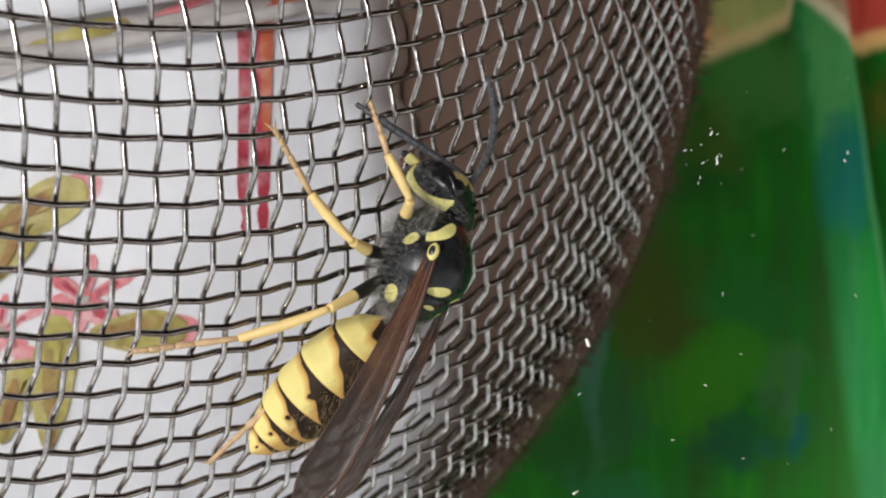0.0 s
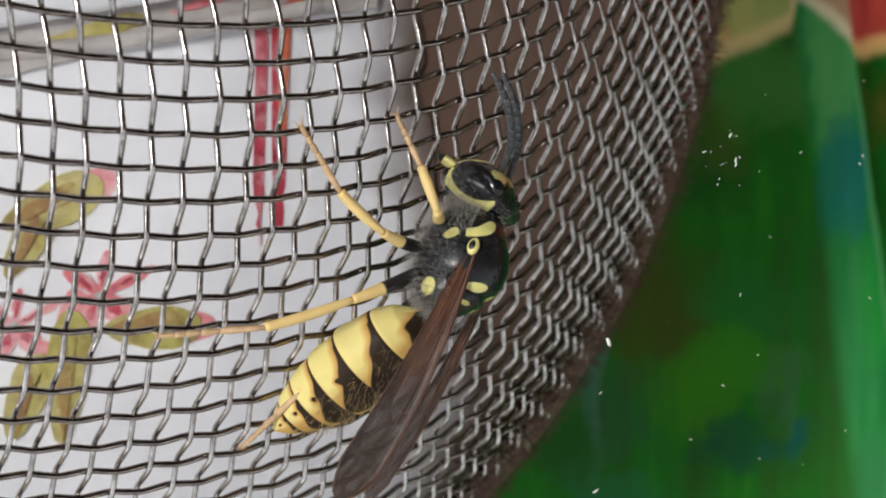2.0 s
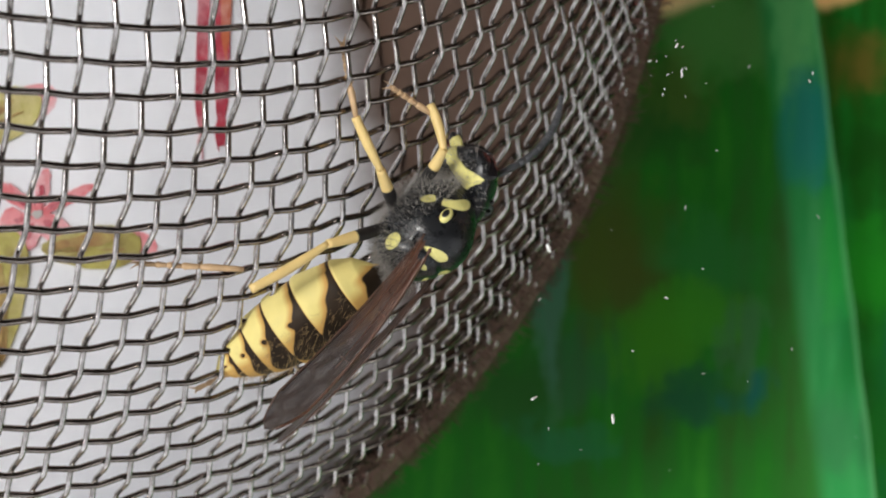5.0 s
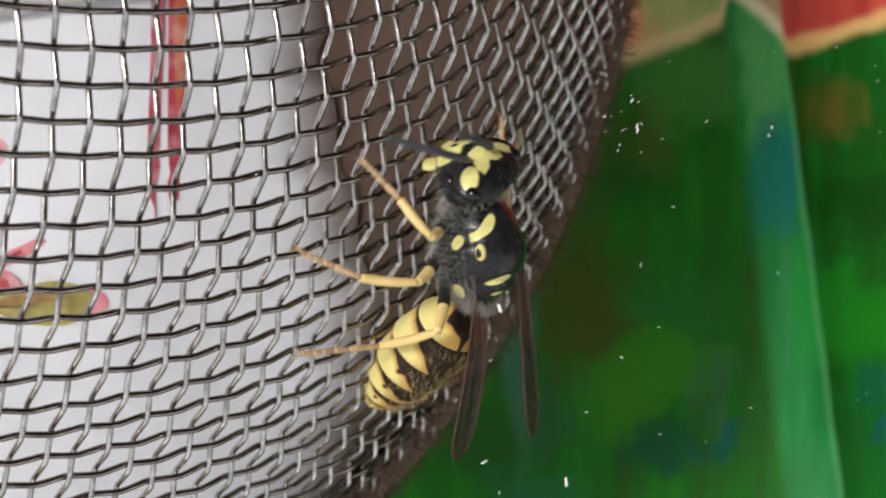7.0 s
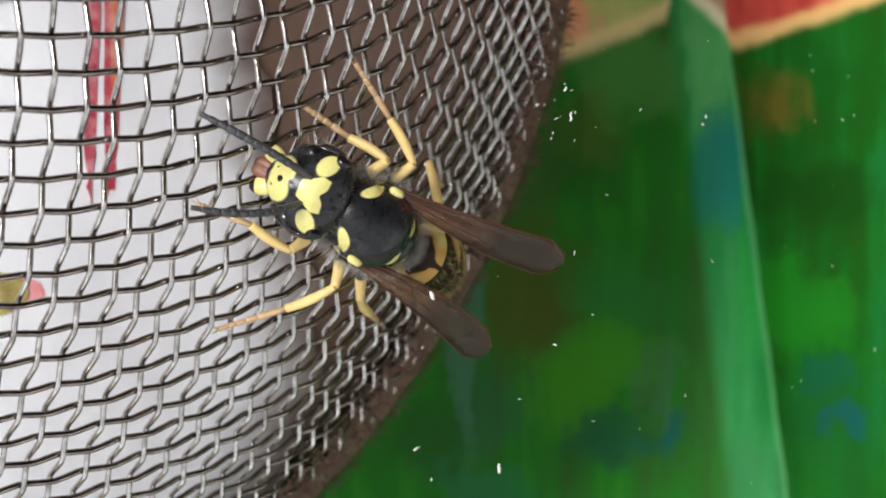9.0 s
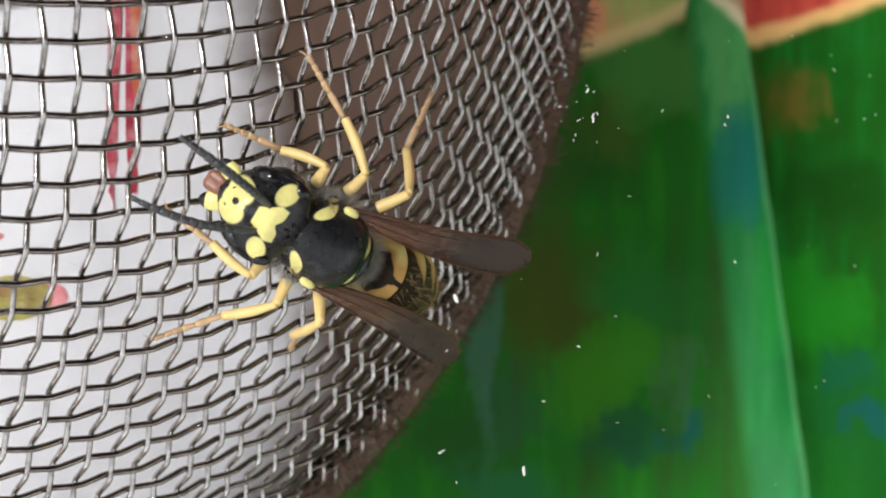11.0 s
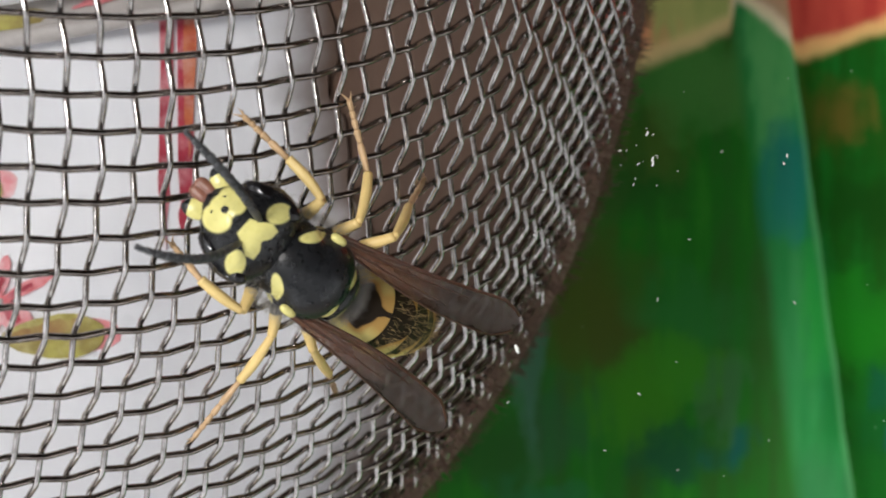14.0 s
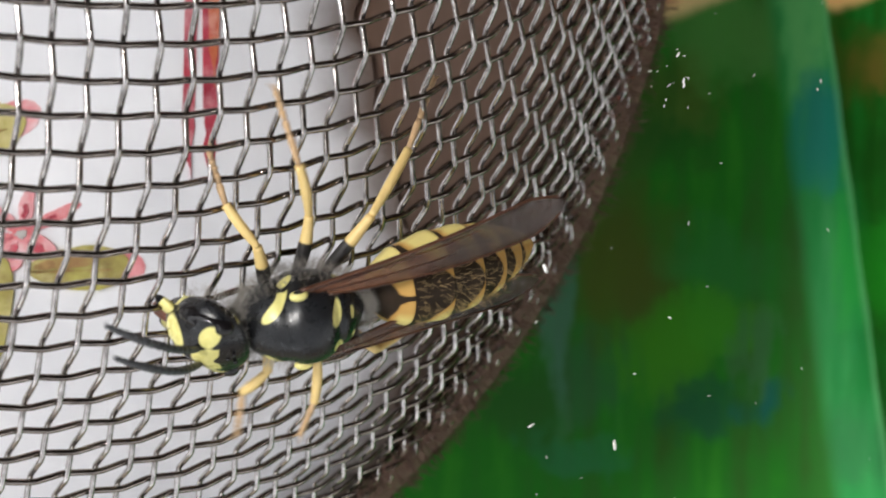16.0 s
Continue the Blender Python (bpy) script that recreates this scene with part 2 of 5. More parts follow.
# the same steel twice: cross wires take a copy darkened as if shaded
STEEL = make_steel("lit_steel", (0.30, 0.275, 0.26), (0.64, 0.61, 0.595), 0.09, 0.21)
STEEL_SHADED = make_steel("shaded_steel", (0.15, 0.124, 0.108), (0.33, 0.288, 0.26), 0.07, 0.20)
WOOD, PAPER, GREEN = make_wood(), make_paper(), make_green_sheet()
CRIMSON = make_print("crimson_ink", (0.30, 0.012, 0.035), (0.50, 0.05, 0.08), 900, (0.66, 0.30, 0.33))
ORANGE = make_print("orange_ink", (0.44, 0.05, 0.03), (0.62, 0.22, 0.08), 800, (0.66, 0.36, 0.30))
PINK = make_print("pink_ink", (0.60, 0.10, 0.12), (0.78, 0.32, 0.34), 700, (0.78, 0.64, 0.66))
OLIVE = make_print("olive_ink", (0.20, 0.14, 0.03), (0.46, 0.42, 0.09), 600, (0.60, 0.52, 0.24))
BROWN = make_print("brown_ink", (0.20, 0.085, 0.025), (0.40, 0.24, 0.07), 700, (0.48, 0.42, 0.12))
SHELL = make_marked("shell", (0.013, 0.014, 0.016), (0.76, 0.70, 0.26), 0.27, bump=0.25, gloss=0.38)
ABDO = make_marked("abdomen_shell", (0.035, 0.024, 0.016), (0.74, 0.61, 0.19), 0.42, warm=(0.72, 0.63, 0.27), gloss=0.08, dull=(0.50, 0.29, 0.085))
LEGS = make_marked("leg_shell", (0.014, 0.012, 0.012), (0.80, 0.64, 0.27), 0.45, warm=(0.70, 0.46, 0.17))
FOOT = make_plain("foot_shell", (0.60, 0.40, 0.22), 0.5)
EYE = make_plain("eye_shell", (0.008, 0.007, 0.008), 0.08)
FEELER = make_plain("feeler_shell", (0.060, 0.063, 0.070), 0.5)
MOUTH = make_plain("mouth_shell", (0.25, 0.105, 0.070), 0.4, 5000)
WING, GLASS = make_wing(), make_glass()
VEIN = make_plain("vein_shell", (0.085, 0.034, 0.018), 0.28)
HAIR = make_plain("hair_fibre", (0.40, 0.375, 0.34), 0.6)
GOLDEN = make_plain("golden_fibre", (0.46, 0.32, 0.14), 0.5)
DUST = make_plain("dust_fibre", (0.85, 0.85, 0.82), 0.7)
CARD = make_print("grey_card", (0.36, 0.33, 0.31), (0.50, 0.47, 0.45), 500)
RIM = make_plain("brown_rubber", (0.155, 0.085, 0.062), 0.7, 1800)
UNSEEN_BOARDS = make_print("unseen_boards", (0.09, 0.068, 0.052), (0.16, 0.125, 0.10), 9)
# the table is out of view, kept pale to bounce light onto the wires
TABLE = make_print("table_wood", (0.20, 0.15, 0.11), (0.34, 0.27, 0.20), 120)


# ---- builders ----
def mesh_of(name, verts, faces, mat, smooth=True, mark=None):
    """A mesh from arrays of millimetres."""
    me = bpy.data.meshes.new(name)
    me.from_pydata((np.asarray(verts, float) * MM).tolist(), [], [tuple(map(int, f)) for f in faces])
    me.materials.append(mat)
    if smooth:
        me.polygons.foreach_set("use_smooth", np.ones(len(me.polygons), bool))
    if mark is not None:
        me.attributes.new("mark", "FLOAT", "POINT").data.foreach_set("value", np.asarray(mark, np.float32))
    me.update()
    return me


def part(name, me, parent=None, label=""):
    ob = new(name, me)
    ob.parent = parent
    return tagged(ob, label)


def thing(name, me, label, category, group="", kind=""):
    return tagged(new(name, me), label, category, group, kind)


def tube(path, radii, sides=6, caps=True):
    """Vertices and faces of a tube along a path (n x 3)."""
    path = np.asarray(path, float)
    n = len(path)
    radii = np.broadcast_to(np.asarray(radii, float), (n,))
    d = np.gradient(path, axis=0)
    d /= np.linalg.norm(d, axis=1)[:, None] + 1e-12
    ref = np.array([0.0, 0.0, 1.0]) if abs(d[:, 2].mean()) < 0.9 else np.array([1.0, 0.0, 0.0])
    u = np.cross(d, ref)
    u /= np.linalg.norm(u, axis=1)[:, None] + 1e-12
    v = np.cross(d, u)
    a = np.arange(sides) * 2 * np.pi / sides
    ring = np.cos(a)[None, :, None] * u[:, None] + np.sin(a)[None, :, None] * v[:, None]
    verts = (path[:, None] + ring * radii[:, None, None]).reshape(-1, 3)
    i, j = np.meshgrid(np.arange(n - 1), np.arange(sides), indexing="ij")
    k = (j + 1) % sides
    faces = np.stack([i * sides + j, (i + 1) * sides + j, (i + 1) * sides + k, i * sides + k], -1).reshape(-1, 4).tolist()
    if caps:
        faces += [tuple(range(sides)), tuple(range((n - 1) * sides, n * sides))[::-1]]
    return verts, faces


def join(*pieces):
    verts, faces, base = [], [], 0
    for v, f in pieces:
        verts.append(np.asarray(v, float))
        faces += [tuple(i + base for i in face) for face in f]
        base += len(v)
    return np.concatenate(verts), faces


def ball(rx, ry, rz, centre=(0, 0, 0), nu=40, nv=28):
    """A closed round form as a grid: its points, faces and the unit directions."""
    th = np.linspace(0, np.pi, nv + 1)[:, None]
    ph = np.arange(nu)[None] * 2 * np.pi / nu
    d = np.stack([np.cos(th) + 0 * ph, np.sin(th) * np.cos(ph), np.sin(th) * np.sin(ph)], -1).reshape(-1, 3)
    i, j = np.meshgrid(np.arange(nv), np.arange(nu), indexing="ij")
    k = (j + 1) % nu
    faces = np.stack([i * nu + j, (i + 1) * nu + j, (i + 1) * nu + k, i * nu + k], -1).reshape(-1, 4)
    return d * [rx, ry, rz] + centre, faces.tolist(), d


def plate(outline, low, high):
    """A flat slab over an outline (n x 2)."""
    n = len(outline)
    verts = [(x, y, low) for x, y in outline] + [(x, y, high) for x, y in outline]
    faces = [tuple(range(n, 2 * n)), tuple(range(n))[::-1]]
    faces += [(i, (i + 1) % n, n + (i + 1) % n, n + i) for i in range(n)]
    return np.array(verts), faces


# ---- table, printed sheet, wooden block ----
DOME = np.array([-28.81, 16.23, -15.26])
SIZE = np.array([41.40, 41.40, 38.25])
FLOOR, TOP, CROWN = -44.0, -9.0, -1.4


def build_ground():
    r = 450
    v, f = plate([(-r, -r), (r, -r), (r, r), (-r, r)], FLOOR - 25, FLOOR - 0.6)
    table = thing("table", mesh_of("table", v, f, TABLE, False), "unseen wooden table under the printed sheet, made pale to bounce light", "table")
    for sx in (-1, 1):
        for sy in (-1, 1):
            v, f = plate([(sx * 400 - 30, sy * 400 - 30), (sx * 400 + 30, sy * 400 - 30), (sx * 400 + 30, sy * 400 + 30), (sx * 400 - 30, sy * 400 + 30)], -800, FLOOR - 25)
            part("leg", mesh_of("leg", v, f, TABLE, False), table)
    nx, ny = 170, 60
    xs, ys = np.linspace(-75, 95, nx), np.linspace(-80, 80, ny)
    gx, gy = np.meshgrid(xs, ys, indexing="ij")
    e = gx - (27.75 - 0.137 * gy)
    rise = np.where(e < 0, np.exp(-((e + 0.3) / 2.6) ** 2), np.exp(-((e + 0.3) / 0.9) ** 2)) * 1.5
    gz = FLOOR + rise + 0.25 * np.sin(gx * 0.11 + gy * 0.05)
    v = np.stack([gx, gy, gz], -1).reshape(-1, 3)
    low = v.copy()
    low[:, 2] = FLOOR - 0.6
    i, j = np.meshgrid(np.arange(nx - 1), np.arange(ny - 1), indexing="ij")
    q = np.stack([i * ny + j, (i + 1) * ny + j, (i + 1) * ny + j + 1, i * ny + j + 1], -1).reshape(-1, 4)
    n = nx * ny
    rim = [*range(0, n, ny), *range(n - ny + 1, n), *range(n - ny - 1, 0, -ny), *range(ny - 1, 0, -1)]
    rim = [k for m, k in enumerate(rim) if k not in rim[:m]]
    sides = [(a, b, b + n, a + n) for a, b in zip(rim, rim[1:] + rim[:1])]
    faces = q.tolist() + (q[:, ::-1] + n).tolist() + sides
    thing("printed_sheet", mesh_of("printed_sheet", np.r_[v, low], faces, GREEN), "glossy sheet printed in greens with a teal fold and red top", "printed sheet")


def build_unseen_terrace():
    """Floor, roof and three walls of an unseen terrace, added to shape the light: open to the sky on one side."""
    def slab(name, x0, x1, y0, y1, z0, z1, label, category):
        v, f = plate([(x0, y0), (x1, y0), (x1, y1), (x0, y1)], z0, z1)
        thing(name, mesh_of(name, v, f, UNSEEN_BOARDS, False), label, category, kind="structure")
    slab("floor", -6000, 6000, -6000, 6000, -860, -800, "unseen boarded floor, added to close the place", "floor")
    slab("ceiling", -400, 1520, -300, 2020, 1500, 1560, "unseen boarded roof, added to block the sky", "ceiling")
    slab("wall_north", -1500, 1520, 1950, 2020, -800, 1500, "unseen boarded wall, added to block the sky", "wall")
    slab("wall_south", -900, 1520, -2020, -1950, -800, -100, "unseen low parapet, added to shape the daylight", "wall")
    slab("wall_east", 1450, 1520, -300, 1950, -800, 1500, "unseen boarded wall, added to block the sky", "wall")


def dip(x, y):
    """The crown sinks a little from the paper's edge on."""
    s = np.clip((np.asarray(x, float) + 10.5) / 10.5, 0, 1)
    return -1.9 * s * s * (3 - 2 * s)


def build_block():
    n = 160
    a = np.arange(n) * 2 * np.pi / n
    rings = []
    for r, z in ((39.3, FLOOR + 0.3), (39.9, FLOOR + 0.9), (39.9, TOP - 2.0), (39.9, TOP - 0.7), (39.8, TOP), (39.5, -7.2), (38.9, -4.9), (38.2, -2.7), (37.4, -1.6), (36.8, CROWN), *((r, CROWN) for r in range(36, 0, -1)), (0.01, CROWN)):
        rings.append(np.stack([DOME[0] + r * np.cos(a), DOME[1] + r * np.sin(a), np.full(n, z)], -1))
    v = np.concatenate(rings)
    v[:, 2] += np.where(v[:, 2] > CROWN - 3.4, dip(v[:, 0], v[:, 1]) * np.clip((v[:, 2] - CROWN + 3.3) / 3.3, 0, 1), 0)
    f = [(i * n + j, i * n + (j + 1) % n, (i + 1) * n + (j + 1) % n, (i + 1) * n + j) for i in range(len(rings) - 1) for j in range(n)]
    f.append(tuple(range(n))[::-1])
    thing("wooden_block", mesh_of("wooden_block", v, f, WOOD), "round brown wooden block with a domed top under the sieve", "block")


def build_napkin():
    """White printed paper on the block: sheet, rolled edge and its printed flowers."""
    ny, nx = 90, 60
    ys = np.linspace(-18.6, 50.0, ny)
    left = DOME[0] - np.sqrt(np.maximum(36.2**2 - (ys - DOME[1]) ** 2, 4.0))
    reach = np.interp(ys, [-18.6, -13.5, -10.4, -6.5, -3.0, 2.0, 6.0, 25.0, 42.0, 50.0], [-16.0, -2.8, -0.6, 0.9, 0.8, -0.6, -1.5, -2.4, -6.5, -20.0]) + 0.25 * np.sin(ys * 1.7) + 0.12 * np.sin(ys * 5.1)
    s = 1 - (1 - np.linspace(0, 1, nx)) ** 2
    gx = left[:, None] + (reach - left)[:, None] * s
    gy = np.repeat(ys[:, None], nx, 1)
    gz = CROWN + 0.3 + dip(gx, gy) + 0.05 * np.sin(gx * 0.9 + gy * 0.6)
    v = np.stack([gx, gy, gz], -1).reshape(-1, 3)
    i, j = np.meshgrid(np.arange(ny - 1), np.arange(nx - 1), indexing="ij")
    q = np.stack([i * nx + j, i * nx + j + 1, (i + 1) * nx + j + 1, (i + 1) * nx + j], -1).reshape(-1, 4)
    n = nx * ny
    rim = [*range(0, nx), *range(2 * nx - 1, n, nx), *range(n - 2, n - nx - 1, -1), *range(n - 2 * nx, 0, -nx)]
    f = q.tolist() + (q[:, ::-1] + n).tolist() + [(c, d, d + n, c + n) for c, d in zip(rim[1:] + rim[:1], rim)]
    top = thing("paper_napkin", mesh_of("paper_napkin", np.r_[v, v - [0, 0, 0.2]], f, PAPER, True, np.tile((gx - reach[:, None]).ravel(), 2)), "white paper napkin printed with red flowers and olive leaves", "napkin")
    z = CROWN + 0.3

    def ink(name, outline, mat, lift=0.03):
        vv, ff = plate(outline, z - 0.05, z + lift + 0.05)
        vv = np.array(vv, float)
        vv[:, 2] += dip(vv[:, 0], vv[:, 1])
        part(name, mesh_of(name, vv, ff, mat, False), top)

    def ragged(pts, amount=0.08, cuts=6):
        out = []
        for (x0, y0), (x1, y1) in zip(pts, pts[1:] + pts[:1]):
            for k in range(cuts):
                s = k / cuts
                out.append((x0 + (x1 - x0) * s + random.uniform(-amount, amount), y0 + (y1 - y0) * s + random.uniform(-amount, amount)))
        return out

    def petal(cx, cy, turn, length, width):
        s = np.linspace(0, 2 * np.pi, 22, endpoint=False)
        px, py = length * 0.5 * (1 + np.cos(s)), width * 0.5 * np.sin(s) * (0.55 + 0.45 * np.cos(s / 2) ** 2)
        c, d = math.cos(radians(turn)), math.sin(radians(turn))
        return [(cx + c * p - d * q + random.uniform(-0.05, 0.05), cy + d * p + c * q + random.uniform(-0.05, 0.05)) for p, q in zip(px, py)]

    ink("stripe", ragged([(-8.35, 30), (-7.72, 30), (-7.78, 3.0), (-7.95, 0.0), (-8.2, 2.5)]), CRIMSON)
    ink("stripe", ragged([(-7.62, 30), (-6.72, 30), (-6.95, 4.0), (-7.1, 0.8), (-7.35, 0.6), (-7.5, 3.0)]), CRIMSON)
    ink("stripe", ragged([(-7.25, 30), (-6.62, 30), (-6.85, 6.0), (-7.1, 3.6), (-7.35, 8.0)], 0.1), ORANGE, 0.05)
    for cx, cy, big in ((-14.3, -2.05, 1.22), (-17.7, -3.3, 1.0)):
        for k, (turn, length, width) in enumerate(((80, 1.5, 0.55), (28, 2.1, 0.50), (142, 1.5, 0.65), (200, 1.0, 0.5), (247, 1.3, 0.9), (318, 1.35, 1.1))):
            ink("petal", petal(cx, cy, turn, length * big, width * big), PINK, 0.03 + 0.006 * k)
            ink("petal", petal(cx + 0.3 * big * math.cos(radians(turn)), cy + 0.3 * big * math.sin(radians(turn)), turn, length * big * 0.45, width * big * 0.4), CRIMSON, 0.075 + 0.004 * k)
        ink("petal", petal(cx - 0.22, cy, 0, 0.45, 0.4), CARD, 0.11 + 0.004 * (cx < -15))
    for n, (cx, cy, turn, length, width) in enumerate(((-18.2, 0.6, 25, 4.4, 2.4), (-18.0, -1.4, 60, 3.6, 1.9), (-14.1, -3.45, 3, 3.9, 2.2), (-15.8, -8.0, 85, 5.4, 2.2), (-17.8, -7.8, 70, 3.6, 2.0))):
        ink("petal", petal(cx, cy, turn, length * 1.16, width * 0.8), PINK, 0.02 + 0.004 * n)
        ink("leaf", petal(cx, cy, turn, length, width), OLIVE, 0.10 + 0.006 * n)
        ink("leaf", petal(cx + 0.25, cy + 0.1, turn + 8, length * 0.72, width * 0.3), BROWN, 0.14 + 0.006 * n)
        ink("leaf", petal(cx + 0.15, cy - 0.05, turn - 1, length * 0.8, 0.09), BROWN, 0.18 + 0.006 * n)
    # the flap folded over along the top, its grey back up
    flap = [(-40, 4.2), (-17.8, 6.7), (-11, 8.5), (-6, 9.25), (-3.4, 9.7), (-2.6, 14), (-4, 24), (-12, 34), (-40, 34)]
    vv, ff = plate(ragged(flap, 0.06, 5), z - 0.02, z + 0.42)
    vv = np.array(vv, float)
    vv[:, 2] += dip(vv[:, 0], vv[:, 1])
    part("flap", mesh_of("flap", vv, ff, CARD, False), top, "grey back of the folded flap")
    for n, (cx, cy, turn, length, width, mat) in enumerate(((-16.5, 8.0, 14, 4.2, 0.9, OLIVE), (-11.5, 9.2, 20, 3.4, 0.5, PINK), (-7.6, 9.2, 24, 2.6, 0.6, CRIMSON), (-6.9, 9.9, 8, 1.4, 1.0, ORANGE))):
        ink("leaf" if mat is OLIVE else "petal", petal(cx, cy, turn, length, width), mat, 0.42 + 0.01 * n)
    # the rolled upper edge
    t = np.linspace(0, 1, 30)[:, None]
    for k, (p, q, r) in enumerate((((-31, 5.9, 0), (-5.4, 9.4, 0), 0.36), ((-32, 8.2, 0), (-5.0, 10.9, 0), 0.95), ((-30, 10.8, 0), (-5.6, 12.6, 0), 0.8))):
        line = np.array(p) * (1 - t) + np.array(q) * t
        line[:, 2] = z + 0.3 + r * 0.8 + 0.15 * np.sin(t[:, 0] * 9 + k)
        line[:, 1] += 0.25 * np.sin(t[:, 0] * 7 + 2 * k)
        vv, ff = tube(line, r * (0.75 + 0.25 * np.sin(np.linspace(0, 3.1, 30))), 12)
        part("rolled_edge", mesh_of("rolled_edge", vv, ff, PAPER if k else CARD, True, np.full(len(vv), -9.0)), top)


# ---- the wire sieve ----
MID = (-3.0, 0.0)


def net_frame():
    n = np.array([(MID[0] - DOME[0]) / SIZE[0], (MID[1] - DOME[1]) / SIZE[1], 0.0])
    n[2] = math.sqrt(1 - n[0] ** 2 - n[1] ** 2)
    e = np.array([1.0, 0, 0]) - n * n[0]
    e /= np.linalg.norm(e)
    return n, e, np.cross(n, e)


NET = net_frame()


BEND_A = (-0.3352, -0.3885, 0.0133, -0.6923, 0.0717, 1.0295, -1.5880)
BEND_B = (0.2989, -0.4661, 0.8064, 0.2912, 0.4405, -0.1763, 0.5550)


def on_net(col, row):
    """Place and outward normal of the wire net at a column and row; the cloth is a little drawn out of square."""
    turn, lean = -0.1106, -0.1335
    c, r = (col + 1.8299) * 1.0301, (row - 5.1564) * 1.0390
    a = c * math.cos(turn) + r * math.sin(turn + lean)
    b = c * math.sin(turn) - r * math.cos(turn + lean)
    terms = (b * b / 100, a * b / 100, a * a / 100, a**3 / 3000, a * a * b / 3000, a * b * b / 3000, b**3 / 3000)
    fade = 1 + ((a * a + b * b) / 784) ** 3
    a, b = a + sum(k * m for k, m in zip(BEND_A, terms)) / fade, b + sum(k * m for k, m in zip(BEND_B, terms)) / fade
    s = np.hypot(a, b) + 1e-9
    t = s / 40.0
    u = np.cos(t)[:, None] * NET[0] + (np.sin(t) / s)[:, None] * (a[:, None] * NET[1] + b[:, None] * NET[2])
    normal = u / SIZE
    return DOME + u * SIZE, normal / np.linalg.norm(normal, axis=1)[:, None], t


def build_sieve():
    top = new("wire_sieve")
    top.location = Vector(DOME * MM)
    tagged(top, "domed stainless steel wire mesh sieve, upside down on the block", "sieve")
    a = np.arange(720) * 2 * np.pi / 720
    rng = np.random.default_rng(4)
    high = TOP + 4.6 + 0.35 * np.sin(a * 31) + 0.3 * np.sin(a * 57 + 1) + 0.25 * np.sin(a * 91 + 2)
    rings = []
    for lift, out in ((0.0, -0.7), (0.0, 0.02), (0.2, 0.20), (0.5, 0.24), (0.8, 0.16), (1.0, -0.08), (0.98, -0.4)):
        z = TOP + 0.4 + (high - TOP - 0.4) * lift
        r = SIZE[0] * np.sqrt(1 - ((z - DOME[2]) / SIZE[2]) ** 2) + out
        rings.append(np.stack([r * np.cos(a), r * np.sin(a), z - DOME[2]], -1))
    m = len(a)
    v = np.concatenate(rings)
    f = [(i * m + j, i * m + (j + 1) % m, ((i + 1) % 7) * m + (j + 1) % m, ((i + 1) % 7) * m + j) for i in range(7) for j in range(m)]
    part("rim", mesh_of("rim", v, f, RIM), top, "uneven brown felted rim holding the wire ends")
    around = rng.uniform(-1.75, 0.75, 9000)
    lift = TOP - 0.6 + 7.2 * rng.uniform(0, 1, 9000) ** 0.85
    reach = SIZE[0] * np.sqrt(1 - ((lift - DOME[2]) / SIZE[2]) ** 2) + 0.02
    roots = np.stack([reach * np.cos(around), reach * np.sin(around), lift - DOME[2]], -1)
    out = np.stack([0.5 * np.cos(around), 0.5 * np.sin(around), 0.8 + 0 * around], -1)
    v, f = fuzz(roots, out, 0.8, 9000, 21, thick=0.020)
    part("fringe", mesh_of("fringe", v, f, RIM), top, "brown felt fibres along the rim")["kind"] = "stuff"
    fine = np.arange(-20, 20, 0.125)
    steps = np.concatenate([np.arange(-75, -20, 0.25), fine, np.arange(20, 75, 0.25)])
    for upright in (True, False):
        for k in range(-72, 60):
            sway = rng.normal(0, 0.02) + 0.035 * np.sin(steps * rng.uniform(0.15, 0.35) + rng.uniform(0, 6))
            still = np.full_like(steps, float(k)) + sway
            col, row = (still, steps) if upright else (steps, still)
            p, n, t = on_net(col, row)
            weave = np.cos(np.pi * (steps + k))
            weave = np.arcsin(0.95 * weave) / 1.2532 if upright else weave * (0.75 + 0.25 * weave**2)
            p = p + n * (weave * (0.17 if upright else -0.085))[:, None]
            ok = (p[:, 2] > TOP + 2.2) & (t < 2.15)
            if ok.sum() < 6:
                continue
            idx = np.nonzero(ok)[0]
            runs = np.split(idx, np.nonzero(np.diff(idx) > 1)[0] + 1)
            run = max(runs, key=len)
            if len(run) < 6:
                continue
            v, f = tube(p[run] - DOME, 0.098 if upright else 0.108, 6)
            part("wire", mesh_of("wire", v, f, STEEL if upright else STEEL_SHADED), top)


# ---- the dusty pane ----
def pane_z(x, y):
    return 14.9 - 0.756 * x - 0.135 * y


